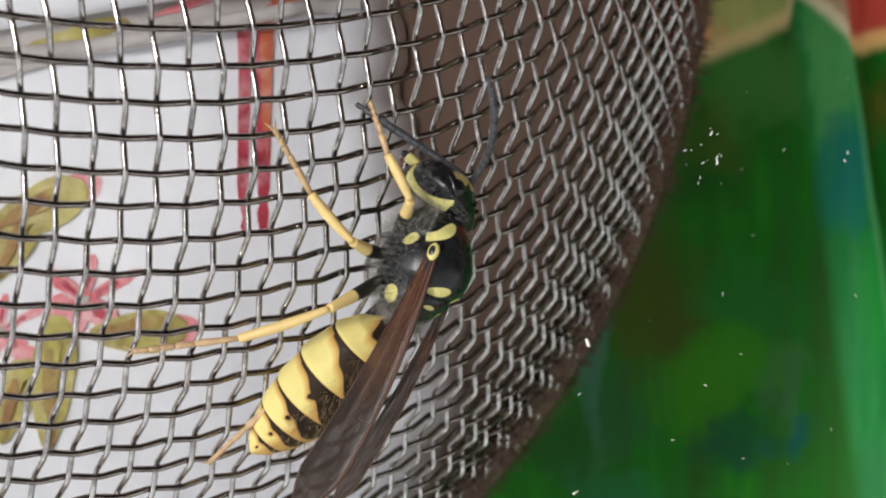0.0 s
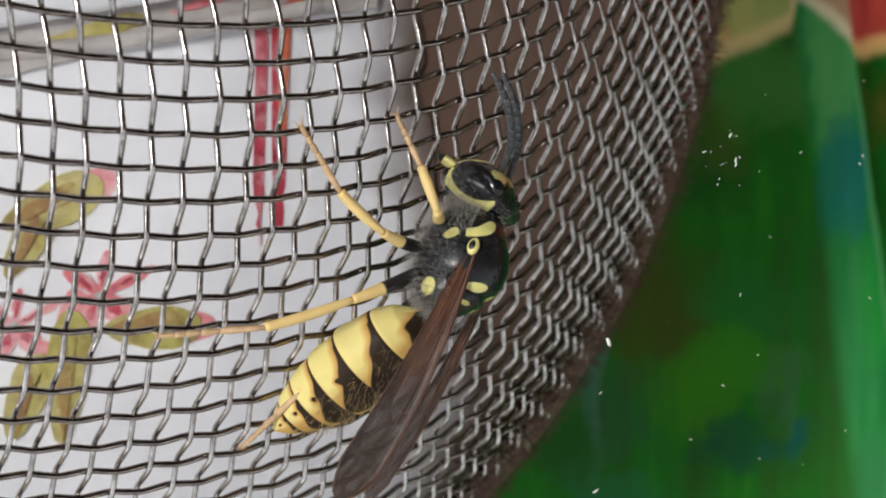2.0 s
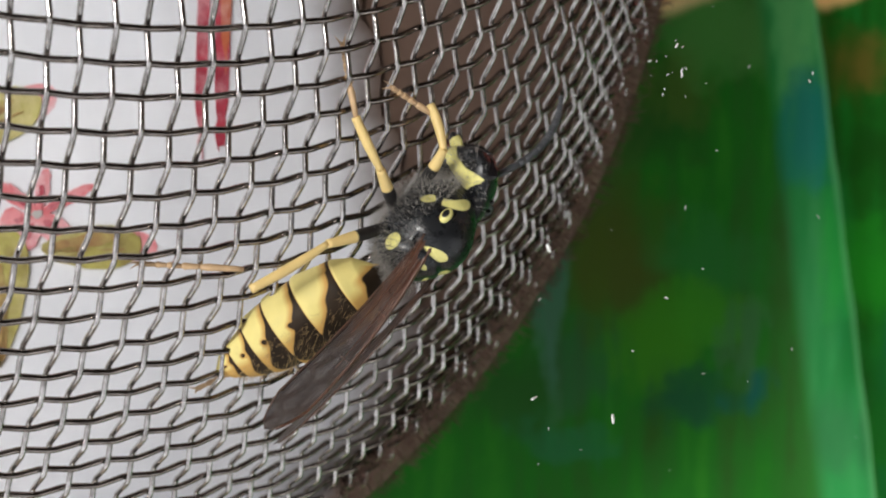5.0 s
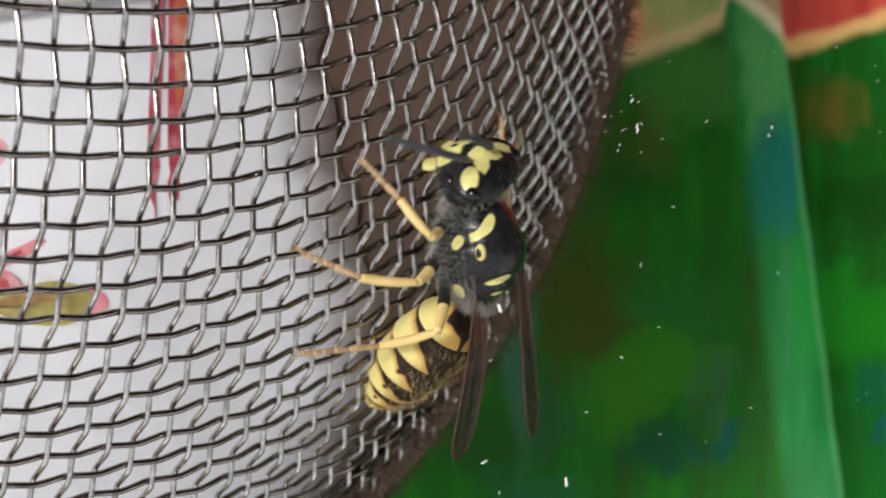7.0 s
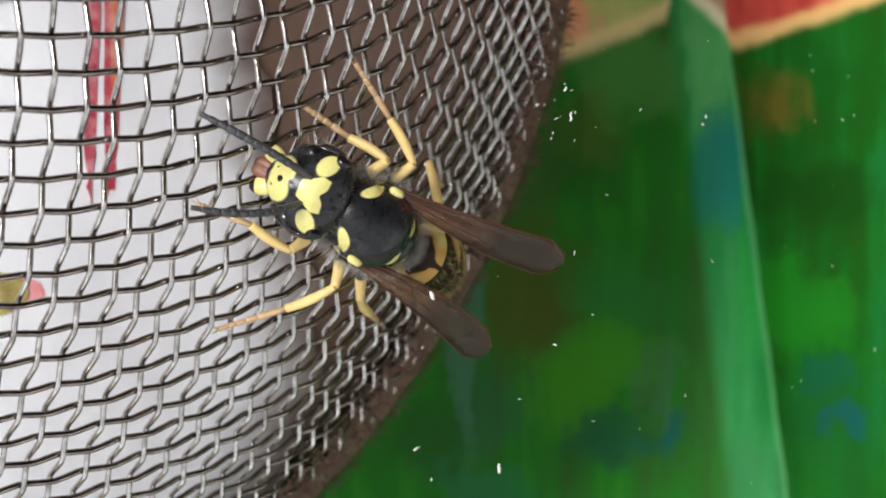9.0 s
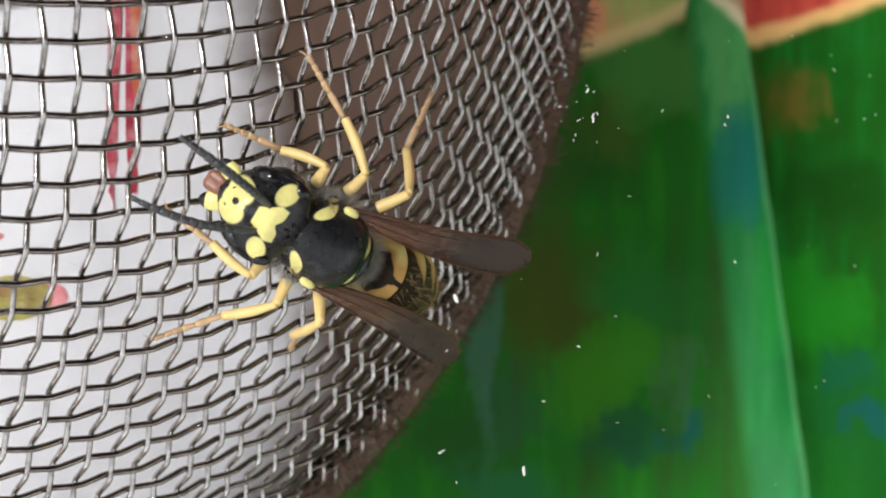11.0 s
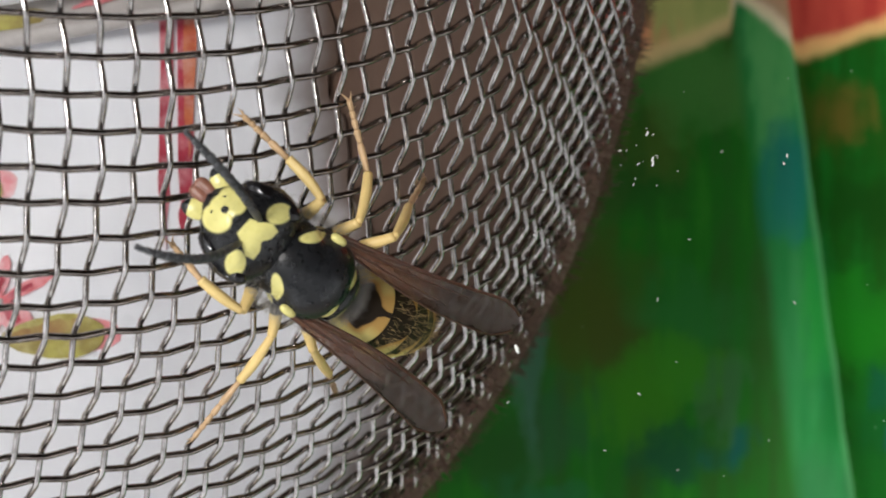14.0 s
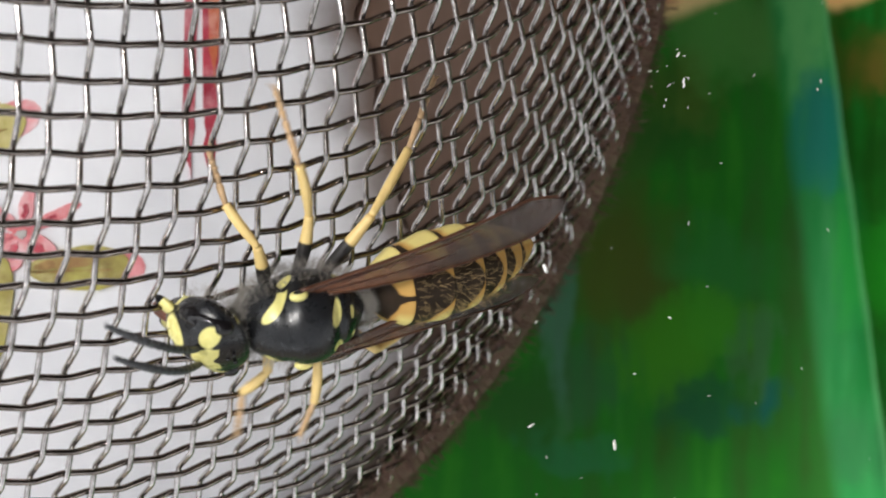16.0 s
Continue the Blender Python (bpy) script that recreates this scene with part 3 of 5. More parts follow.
def build_pane():
    xs, ys = (-34.0, 77.5), (-70.0, 70.0)
    corners = [(xs[0], ys[0]), (xs[1], ys[0]), (xs[1], ys[1]), (xs[0], ys[1])]
    v = [(x, y, max(pane_z(x, y), FLOOR + 0.4)) for x, y in corners]
    n = np.array([0.756, 0.135, 1.0])
    n /= np.linalg.norm(n)
    v = np.array(v + [tuple(np.array(p) + n * 0.6) for p in v])
    f = [(0, 3, 2, 1), (4, 5, 6, 7), (0, 1, 5, 4), (1, 2, 6, 5), (2, 3, 7, 6), (3, 0, 4, 7)]
    ob = thing("glass_pane", mesh_of("glass_pane", v, f, GLASS, False), "clear glass pane leaning over the sieve, flecked with dust", "glass pane")
    ob.visible_shadow = False
    rng = np.random.default_rng(11)
    spots = [(9.54, 3.01, 0.34, 90), (9.35, 3.95, 0.2, 60), (9.0, 2.9, 0.16, 20), (4.66, -3.11, 0.3, 115), (4.35, -4.73, 0.12, 40), (7.61, -6.44, 0.12, 0),
             (4.17, -7.8, 0.22, 20), (6.9, -8.6, 0.34, 95), (9.64, -1.63, 0.14, 80), (12.28, 3.5, 0.14, 50), (15.2, -1.8, 0.16, 140), (8.3, 3.3, 0.14, 10), (10.9, 0.4, 0.1, 0)]
    spots += [(rng.normal(9.3, 0.5), rng.normal(3.3, 0.6), rng.uniform(0.05, 0.11), rng.uniform(0, 180)) for _ in range(10)]
    spots += [(rng.uniform(4, 24), rng.uniform(-14, 12), rng.choice([0.07, 0.09, 0.12]), rng.uniform(0, 180)) for _ in range(46)]
    pieces = []
    for x, y, size, turn in spots:
        size *= 0.6
        k = rng.integers(4, 7)
        t = np.linspace(0, 1, k)
        c, s = math.cos(radians(turn)), math.sin(radians(turn))
        px = x + (t - 0.5) * size * 1.6 * c + rng.normal(0, size * 0.1, k)
        py = y + (t - 0.5) * size * 1.6 * s + rng.normal(0, size * 0.1, k)
        line = np.stack([px, py, pane_z(px, py) + 0.68], -1)
        pieces.append(tube(line, size * rng.uniform(0.12, 0.3) * (0.4 + np.sin(np.pi * (0.15 + 0.7 * t))), 5))
    v, f = join(*pieces)
    part("dust", mesh_of("dust", v, f, DUST), ob, "white specks of dust and lint")["kind"] = "stuff"


# ---- the wasp ----
def bell(d, w):
    return np.exp(-((d / w) ** 2))


def ellipse_mark(p, q, cp, cq, rp, rq, turn=0.0):
    """Over a half inside an ellipse."""
    c, s = math.cos(radians(turn)), math.sin(radians(turn))
    a, b = (p - cp) * c + (q - cq) * s, -(p - cp) * s + (q - cq) * c
    return np.clip(1.0 - 0.5 * np.sqrt((a / rp) ** 2 + (b / rq) ** 2), 0, 1)


def wasp_thorax():
    p, f, d = ball(2.05, 1.45, 1.5, (0, 0, 0), 96, 72)
    x, y, z = p.T
    # shoulders forward, a step before the scutellum, a narrow drop at the back
    p[:, 2] += 0.16 * bell(x + 0.1, 0.9) * (z > 0) - 0.14 * bell(x + 1.0, 0.16) * (z > 0.3)
    p[:, 1] *= 1 - 0.10 * bell(x - 0.6, 0.25) - 0.1 * bell(x + 1.1, 0.3)
    p[:, 2] -= np.where(x < -1.2, (-1.2 - x) * 0.35, 0) * (z > 0)
    side = np.abs(y)
    m = ellipse_mark(x + 0.35 * (side - 0.95) ** 2, side, 0.97, 0.97, 0.58, 0.125, -38) * (z > 0.3)
    m = np.maximum(m, ellipse_mark(x + 0.25 * (side - 0.58) ** 2, side, -0.92, 0.60, 0.17, 0.34, 12) * (z > 0.4))
    m = np.maximum(m, ellipse_mark(x, side, -1.47, 0.42, 0.07, 0.2) * (z > 0.1))
    m = np.maximum(m, ellipse_mark(x, z, 0.45, -0.10, 0.28, 0.21, 40) * (side > 0.7))
    m = np.maximum(m, ellipse_mark(x, z, -1.38, -0.36, 0.28, 0.27) * (side > 0.5))
    return mesh_of("thorax", p, f, SHELL, True, np.clip(m, 0, 1))


def wasp_head():
    p, f, d = ball(0.82, 1.44, 1.52, (0.1, 0, 0), 120, 96)
    x, y, z = p.T
    low = np.clip(-(z + 0.2) / 1.2, 0, 1)
    p[:, 1] *= 1 - 0.42 * low
    p[:, 0] += 0.18 * bell(np.hypot(y, z + 0.45), 0.7) * (x > 0) - 0.18 * bell(z - 1.3, 0.5) * (x > 0)
    p[:, 2] -= 0.12 * low
    p[:, 2] = np.where(p[:, 2] > 0.4, 0.4 + (p[:, 2] - 0.4) * 0.62, p[:, 2])
    p[:, 0] = np.where(p[:, 0] < 0.1, 0.1 + (p[:, 0] - 0.1) * 0.66, p[:, 0])
    x, y, z = p.T
    side = np.abs(y)
    front = d[:, 0] > 0.0
    # clypeus of two lobes, a groove round it, and the face shield above
    p[:, 0] += np.where(front, 0.07 * np.clip(ellipse_mark(side, z, 0.30, -0.80, 0.42, 0.55) * 2.4 - 1.0, 0, 0.6), 0)
    m = ellipse_mark(side, z, 0.32, -0.77, 0.37, 0.45, 10) * front
    m = np.maximum(m, ellipse_mark(y, z, 0, -0.82, 0.4, 0.40) * front)
    m = np.maximum(m, ellipse_mark(side, z, 0.87, 0.36, 0.34, 0.27, 14) * (x > -0.1))
    half = np.interp(z, [-0.12, 0.06, 0.45, 0.66], [0.24, 0.32, 0.55, 0.50])
    shield = np.minimum(np.minimum(half - side, z + 0.08), 0.66 - 0.12 * bell(y, 0.14) - z)
    m = np.maximum(m, np.clip(0.5 + shield * 2.5, 0, 1) * front)
    # the stripe behind each eye, thinning out above
    wide = np.interp(z, [-1.1, -0.7, 0.2, 0.75], [0.52, 0.48, 0.42, 0.10])
    past = np.hypot((x - 0.29) / 0.60, (z + 0.06) / 1.0) - 1.0
    m = np.maximum(m, np.where((side > 0.45) & (z < 0.75) & (z > -1.2) & (x < 0.3), 1 - np.abs(past - wide * 0.5) / wide, 0))
    for cy, cz, r in ((0.0, -0.74, 0.095), (0.27, -1.0, 0.035), (-0.27, -1.0, 0.035)):
        m = np.where((np.hypot(y - cy, z - cz) < r) & front, 0.0, m)
    return mesh_of("head", p, f, SHELL, True, np.clip(m, 0, 1))


def wasp_eye(side):
    p, f, d = ball(0.47, 0.34, 0.92, (0, 0, 0), 32, 24)
    x, y, z = p.T
    p[:, 0] -= 0.30 * bell(z - 0.25, 0.28) * (y * side < 0.15) * (x > 0)
    return mesh_of("eye", p, f, EYE)


def wasp_segments(parent):
    """Six telescoping rings, narrow at the waist and pointed at the tip."""
    edges = [0.0, 1.35, 2.65, 3.75, 4.65, 5.4, 6.15]
    girth = lambda s: np.interp(s, [0, 0.25, 0.7, 1.4, 2.4, 3.4, 4.3, 5.1, 5.8, 6.2], [0.2, 0.38, 0.98, 1.36, 1.5, 1.45, 1.26, 0.95, 0.52, 0.06])
    for k in range(6):
        s0, s1 = edges[k] - (0.25 if k else 0), edges[k + 1]
        ns, na = 26, 72
        s = np.linspace(s0, s1, ns)
        a = np.arange(na) * 2 * np.pi / na
        frac = (s - edges[k]) / (s1 - edges[k])
        r = girth(s) * (0.985 + 0.05 * np.clip(frac, 0, 1) ** 2)
        if k < 5:
            r[-1] *= 0.95
            r[-2] *= 0.99
        ss, aa = np.meshgrid(s, a, indexing="ij")
        rad = np.repeat(r[:, None], na, 1)
        v = np.stack([-1.12 * ss, rad * np.sin(aa), rad * 0.9 * np.cos(aa) - 0.05 * ss], -1).reshape(-1, 3)
        i, j = np.meshgrid(np.arange(ns - 1), np.arange(na), indexing="ij")
        q = (j + 1) % na
        f = np.stack([i * na + j, i * na + q, (i + 1) * na + q, (i + 1) * na + j], -1).reshape(-1, 4).tolist()
        if k == 5:
            f.append(tuple(range((ns - 1) * na, ns * na)))
        away = np.abs((aa + np.pi) % (2 * np.pi) - np.pi)
        ff = np.repeat(frac[:, None], na, 1)
        reach = [0.62, 0.42, 0.36, 0.3, 0.24, 0.1][k]
        dark = reach * 0.28 + [0.50, 0.93, 0.86, 0.7, 0.45, 0.2][k] * bell(away, 1.05 if k == 0 else 0.74) + 0.12 * bell(away - 0.95, 0.2)
        if k == 0:
            dark = dark + 0.5 * bell(away, 0.07)
        dark = np.where(away > 1.7, 0.07, dark)
        m = 0.5 + (ff - dark) * 1.6
        if k > 1:
            spot = np.hypot((ff - 0.48) * 0.9, (away - 0.85) * 1.2) - 0.09
            m = np.minimum(m, 0.5 + spot * 4)
        soft = np.clip((away - 0.45) / 0.5, 0, 1)
        m = np.minimum(m, 0.6 + 0.4 * soft)
        if k < 5:
            m = np.where(ff > 0.985, 0.35, m)
        part("segment", mesh_of("segment", v, f, ABDO, True, np.clip(m, 0, 1).ravel()), parent)


def wasp_wing(side):
    """A lengthwise folded wing, its root at the origin, drawn back along -x."""
    n, w = 44, 9
    s = np.linspace(0, 1, n)
    half = 0.15 + 0.52 * np.sin(np.pi * np.clip(s, 0, 1) ** 0.8 * 0.5) ** 1.3
    half *= np.sqrt(np.clip((1.0 - s) / 0.14, 0, 1))
    half = np.maximum(half, 0.02)
    mid = -0.25 * np.sin(np.pi * s) * side + 0.28 * s * side
    t = np.linspace(-1, 1, w)
    ss, tt = np.meshgrid(s, t, indexing="ij")
    x = -9.2 * ss
    y = mid[:, None] + half[:, None] * tt
    z = 0.10 * np.sin(np.pi * ss) + 0.05 * np.cos(tt * 7.0) * np.sin(np.pi * ss) - 0.02 * tt
    v = np.stack([x, y, z], -1).reshape(-1, 3)
    low = v - [0, 0, 0.03]
    i, j = np.meshgrid(np.arange(n - 1), np.arange(w - 1), indexing="ij")
    q = np.stack([i * w + j, (i + 1) * w + j, (i + 1) * w + j + 1, i * w + j + 1], -1).reshape(-1, 4)
    m = n * w
    f = q.tolist() + (q[:, ::-1] + m).tolist()
    f += [(i * w, (i + 1) * w, (i + 1) * w + m, i * w + m) for i in range(n - 1)] + [(i * w + w - 1, i * w + w - 1 + m, (i + 1) * w + w - 1 + m, (i + 1) * w + w - 1) for i in range(n - 1)]
    me = mesh_of("wing", np.r_[v, low], f, WING)
    grid = np.stack([x, y, z + 0.02], -1)
    veins = [tube(grid[:-1, 0], np.linspace(0.085, 0.045, n - 1), 5), tube(grid[4:-1, -1], 0.03, 5), tube(grid[:30, 2], np.linspace(0.045, 0.012, 30), 5), tube(grid[:24, 5], np.linspace(0.035, 0.010, 24), 5)]
    veins += [tube(grid[k, 0:4], 0.012, 4) for k in (18, 27)]
    return me, mesh_of("veins", *join(*veins), VEIN)


def limb(length, r0, r1, mat, mark_to=0.0, bow=0.0, name="tibia"):
    """A tapered limb along +x; the first stretch is dark as far as mark_to."""
    n = 18
    s = np.linspace(0, 1, n)
    path = np.stack([length * s, 0 * s, bow * np.sin(np.pi * s)], -1)
    r = (r0 + (r1 - r0) * s) * (0.8 + 0.2 * np.sin(np.pi * np.clip(s * 1.1, 0, 1)))
    v, f = tube(path, r, 10)
    m = np.repeat(0.5 + (s - mark_to) * 3, 10)
    return mesh_of(name, v, f, mat, True, np.clip(m, 0, 1))


def tarsus_mesh(length):
    cuts = np.cumsum([0, 0.42, 0.18, 0.14, 0.11, 0.15]) * length
    pieces = []
    for k in range(5):
        s = np.linspace(cuts[k], cuts[k + 1], 6)
        pieces.append(tube(np.stack([s, 0 * s, 0 * s], -1), np.array([0.08, 0.10, 0.105, 0.115, 0.13, 0.09]) * (1 - 0.05 * k), 7))
    for w in (-1, 1):
        t = np.linspace(0, 1, 6)
        pieces.append(tube(np.stack([length + 0.3 * t, w * (0.03 + 0.16 * t), -0.12 * t * t], -1), 0.045 * (1.1 - t), 5))
    for k in range(5):
        for w in (-1, 1):
            pieces.append(tube(np.array([[cuts[k + 1], 0, 0], [cuts[k + 1] + 0.16, 0.16 * w, 0.02]]), [0.02, 0.006], 3))
    return mesh_of("tarsus", *join(*pieces), FOOT)


def feeler_mesh(bend):
    """Bent antenna: a scape, then a many-jointed arc, along +x and curling to -z."""
    pieces = [tube(np.stack([np.linspace(0, 0.95, 6), 0 * np.zeros(6), np.linspace(0, 0.1, 6)], -1), [0.08, 0.1, 0.11, 0.11, 0.12, 0.09], 8)]
    pos, ang = np.array([0.95, 0.0, 0.1]), 0.15
    for k in range(11):
        step = 0.28
        ang -= bend / 11
        nxt = pos + step * np.array([math.cos(ang), 0, math.sin(ang)])
        t = np.linspace(0, 1, 5)[:, None]
        pieces.append(tube(pos * (1 - t) + nxt * t, np.array([0.112, 0.122, 0.126, 0.124, 0.114]) * (1.0 if k < 8 else 1.0 - 0.12 * (k - 7)), 8))
        pos = nxt
    return mesh_of("antenna", *join(*pieces), FEELER)


def fuzz(points, normals, length, count, seed, lean=(0, 0, 0), thick=0.009):
    rng = np.random.default_rng(seed)
    pieces = []
    pick = rng.integers(0, len(points), count)
    for i in pick:
        p = points[i] + rng.normal(0, 0.03, 3)
        d = normals[i] + rng.normal(0, 0.35, 3) + lean
        d /= np.linalg.norm(d)
        side = rng.normal(0, 1, 3)
        pieces.append(tube(np.array([p, p + d * length * 0.5, p + d * length + side * 0.06]) * 1.0, [thick, thick * 0.9, thick * 0.35], 3, False))
    return join(*pieces)


def aim(a, b, roll):
    """Turn with +x along (a: angle in the table's plane, b: rise), +z rolled over to the right by roll."""
    a, b, roll = radians(a), radians(b), radians(roll)
    f = Vector((math.cos(a) * math.cos(b), math.sin(a) * math.cos(b), math.sin(b)))
    up = (Vector((0, 0, 1)) - f * f.z).normalized()
    u = up * math.cos(roll) + f.cross(up) * math.sin(roll)
    return Matrix((f, u.cross(f), u)).transposed()


def placed(turn, where):
    m = turn.to_4x4()
    m.translation = Vector(where) * MM
    return m


# -- poses of the wasp and its parts at each time: millimetres and degrees
BODY = [
    (0, -0.66, -0.59, 11.27, 72, -13, 66),
    (1.5, -0.16, -0.54, 11.05, 69, -17, 66),
    (2, -0.16, -0.54, 11.05, 69, -17, 66),
    (2.3, -0.16, -0.54, 11.05, 69, -17, 66),
    (2.5, -0.39, -0.18, 11.43, 76, 0, 68),
    (3, -0.16, -0.54, 11.05, 69, -17, 66),
    (3.5, -0.31, -1.09, 10.9, 67, -26, 62),
    (4, -0.11, -2.18, 10.09, 47, -26, 54),
    (6.5, 3.5, -2.67, 6.26, 76, -8, 81),
    (7, 4.33, -1.09, 6.04, 94, 13, 57),
    (7.5, 4.05, -0.89, 6.5, 127, 37, 37),
    (8, 3.7, -0.87, 6.72, 145, 38, 12),
    (8.5, 3.52, -1.19, 7.74, 158, 42, -5),
    (9, 2.67, -0.69, 8.3, 150, 34, -2),
    (11.5, -0.13, -1.35, 10.82, 153, 38, -7),
    (12, -0.71, -1.23, 11.12, 159, 34, -9),
    (12.5, -0.98, -1.36, 11.26, 161, 34, -13),
    (13, -1.08, -1.1, 11.51, 145, 35, 3),
    (13.5, -1.36, -0.74, 11.7, 140, 37, 1),
    (14, -1.92, -0.69, 12.52, 143, 35, 3),
    (14.5, -2.31, -0.76, 12.84, 142, 33, 6),
    (15, -2.16, -1.4, 12.02, 156, 35, -7),
    (15.5, -1.81, -2.86, 11.54, -178, 36, -32),
    (16, -2.92, -4.64, 10.55, -170, 12, -35),
]
# turn of the head, and where it sits on the neck
HEAD = [
    (0, 49, -14, 65, 2.22, 0.01, -0.04),
    (1.5, 57, -9, 66, 2.29, 0, 0.01),
    (2, 57, -9, 66, 2.29, 0, 0.01),
    (2.3, 57, -9, 66, 2.29, 0, 0.01),
    (2.5, 68, 18, 64, 2.41, 0, 0.01),
    (3, 57, -9, 66, 2.29, 0, 0.01),
    (3.5, 31, -22, 67, 2.49, 0, 0.19),
    (4, 1, -26, 40, 2.14, -0.06, 0.27),
    (6.5, 61, -6, 79, 2.28, 0.01, -0.17),
    (7, 104, 39, 45, 2.5, -0.01, 0.1),
    (7.5, 114, 72, 43, 2.36, 0.02, 0),
    (8, -156, 72, -50, 2.42, 0.06, -0.05),
    (8.5, -153, 62, -52, 2.42, 0.24, 0.14),
    (9, 176, 68, -20, 2.42, 0.06, 0.01),
    (11.5, -143, 77, -70, 2.4, 0.05, 0.09),
    (12, -146, 79, -60, 2.47, 0.11, 0.06),
    (12.5, 172, 78, -19, 2.42, 0.02, -0.01),
    (13, 101, 78, 41, 2.41, -0.06, 0.07),
    (13.5, 75, 69, 64, 2.37, -0.06, 0.01),
    (14, 112, 84, 27, 2.41, 0.06, 0.03),
    (14.5, -99, 89, -125, 2.5, -0.06, 0.02),
    (15, -153, 75, -72, 2.34, 0.13, 0.09),
    (15.5, -149, 39, -55, 2.46, 0.16, 0.42),
    (16, -131, 27, -69, 2.67, 0.02, 0.01),
]
ABDOMEN = [
    (0, 225, -12, 50),
    (1.5, 220, -14, 49),
    (2, 220, -14, 49),
    (2.3, 220, -14, 49),
    (2.5, 229, -15, 51),
    (3, 220, -14, 49),
    (3.5, 220, -13, 47),
    (4, 215, -8, 40),
    (6.5, 223, -15, 61),
    (7, 230, -37, 43),
    (7.5, 241, -49, 28),
    (8, 285, -70, 9),
    (8.5, 330, -74, -4),
    (9, 329, -69, -1),
    (11.5, 333, -63, -5),
    (12, 348, -66, -7),
    (12.5, 342, -65, -9),
    (13, 336, -71, 2),
    (13.5, 327, -62, 1),
    (14, 337, -61, 2),
    (14.5, 341, -61, 4),
    (15, 348, -64, -6),
    (15.5, 7, -39, -24),
    (16, 16, -27, -26),
]
# way and rise of both wings
WINGS = [
    (0, 244, 8, 242, -12),
    (1.5, 244, 8, 242, -12),
    (2, 244, 8, 242, -12),
    (2.3, 244, 8, 242, -12),
    (2.5, 244, 8, 242, -12),
    (3, 244, 8, 242, -12),
    (3.5, 242, 8, 240, -12),
    (4, 229, 7, 226, -12),
    (6.5, 247, -9, 249, -15),
    (7, 268, -36, 278, -34),
    (7.5, 289, -43, 303, -43),
    (8, -42, -55, -26, -49),
    (8.5, -22, -54, -10, -49),
    (9, -31, -49, -21, -43),
    (11.5, -24, -50, -13, -45),
    (12, -23, -47, -10, -43),
    (12.5, -21, -45, -8, -43),
    (13, -36, -48, -22, -47),
    (13.5, -44, -47, -28, -48),
    (14, -38, -45, -27, -44),
    (14.5, -35, -44, -28, -40),
    (15, -22, -47, -10, -41),
    (15.5, 9, -39, 16, -32),
    (16, 20, -27, 18, -16),
]
# lift and spread of both antennae
FEELERS = [
    (0, 36, 108, -10, -58),
    (0.3, 0, 108, 8, -20),
    (1, 4, 106, 36, 42),
    (1.5, 8, 98, 22, 0),
    (2, -8, 66, -4, -58),
    (2.3, 20, 84, -5, -57),
    (2.5, 39, 96, -5, -57),
    (3, 40, 30, 40, 25),
    (3.5, 41, 52, 40, -63),
    (4, 37, -25, 35, 9),
    (6.5, -30, 91, -19, 69),
    (7, -5, 47, -32, -45),
    (7.5, 35, 59, 35, 1),
    (8, 42, 19, 14, 23),
    (8.5, 10, -2, 20, 47),
    (9, 9, 17, 30, 11),
    (11.5, 35, 3, 24, 16),
    (12, 33, -6, 33, 12),
    (12.5, 23, -8, 16, 12),
    (13, 19, 17, 14, -5),
    (13.5, 29, 29, 25, 4),
    (14, 7, 29, 25, 7),
    (14.5, 27, 7, 47, 32),
    (15, -11, 13, 17, 50),
    (15.5, 47, -10, 41, 44),
    (16, -5, -52, 1, 56),
]
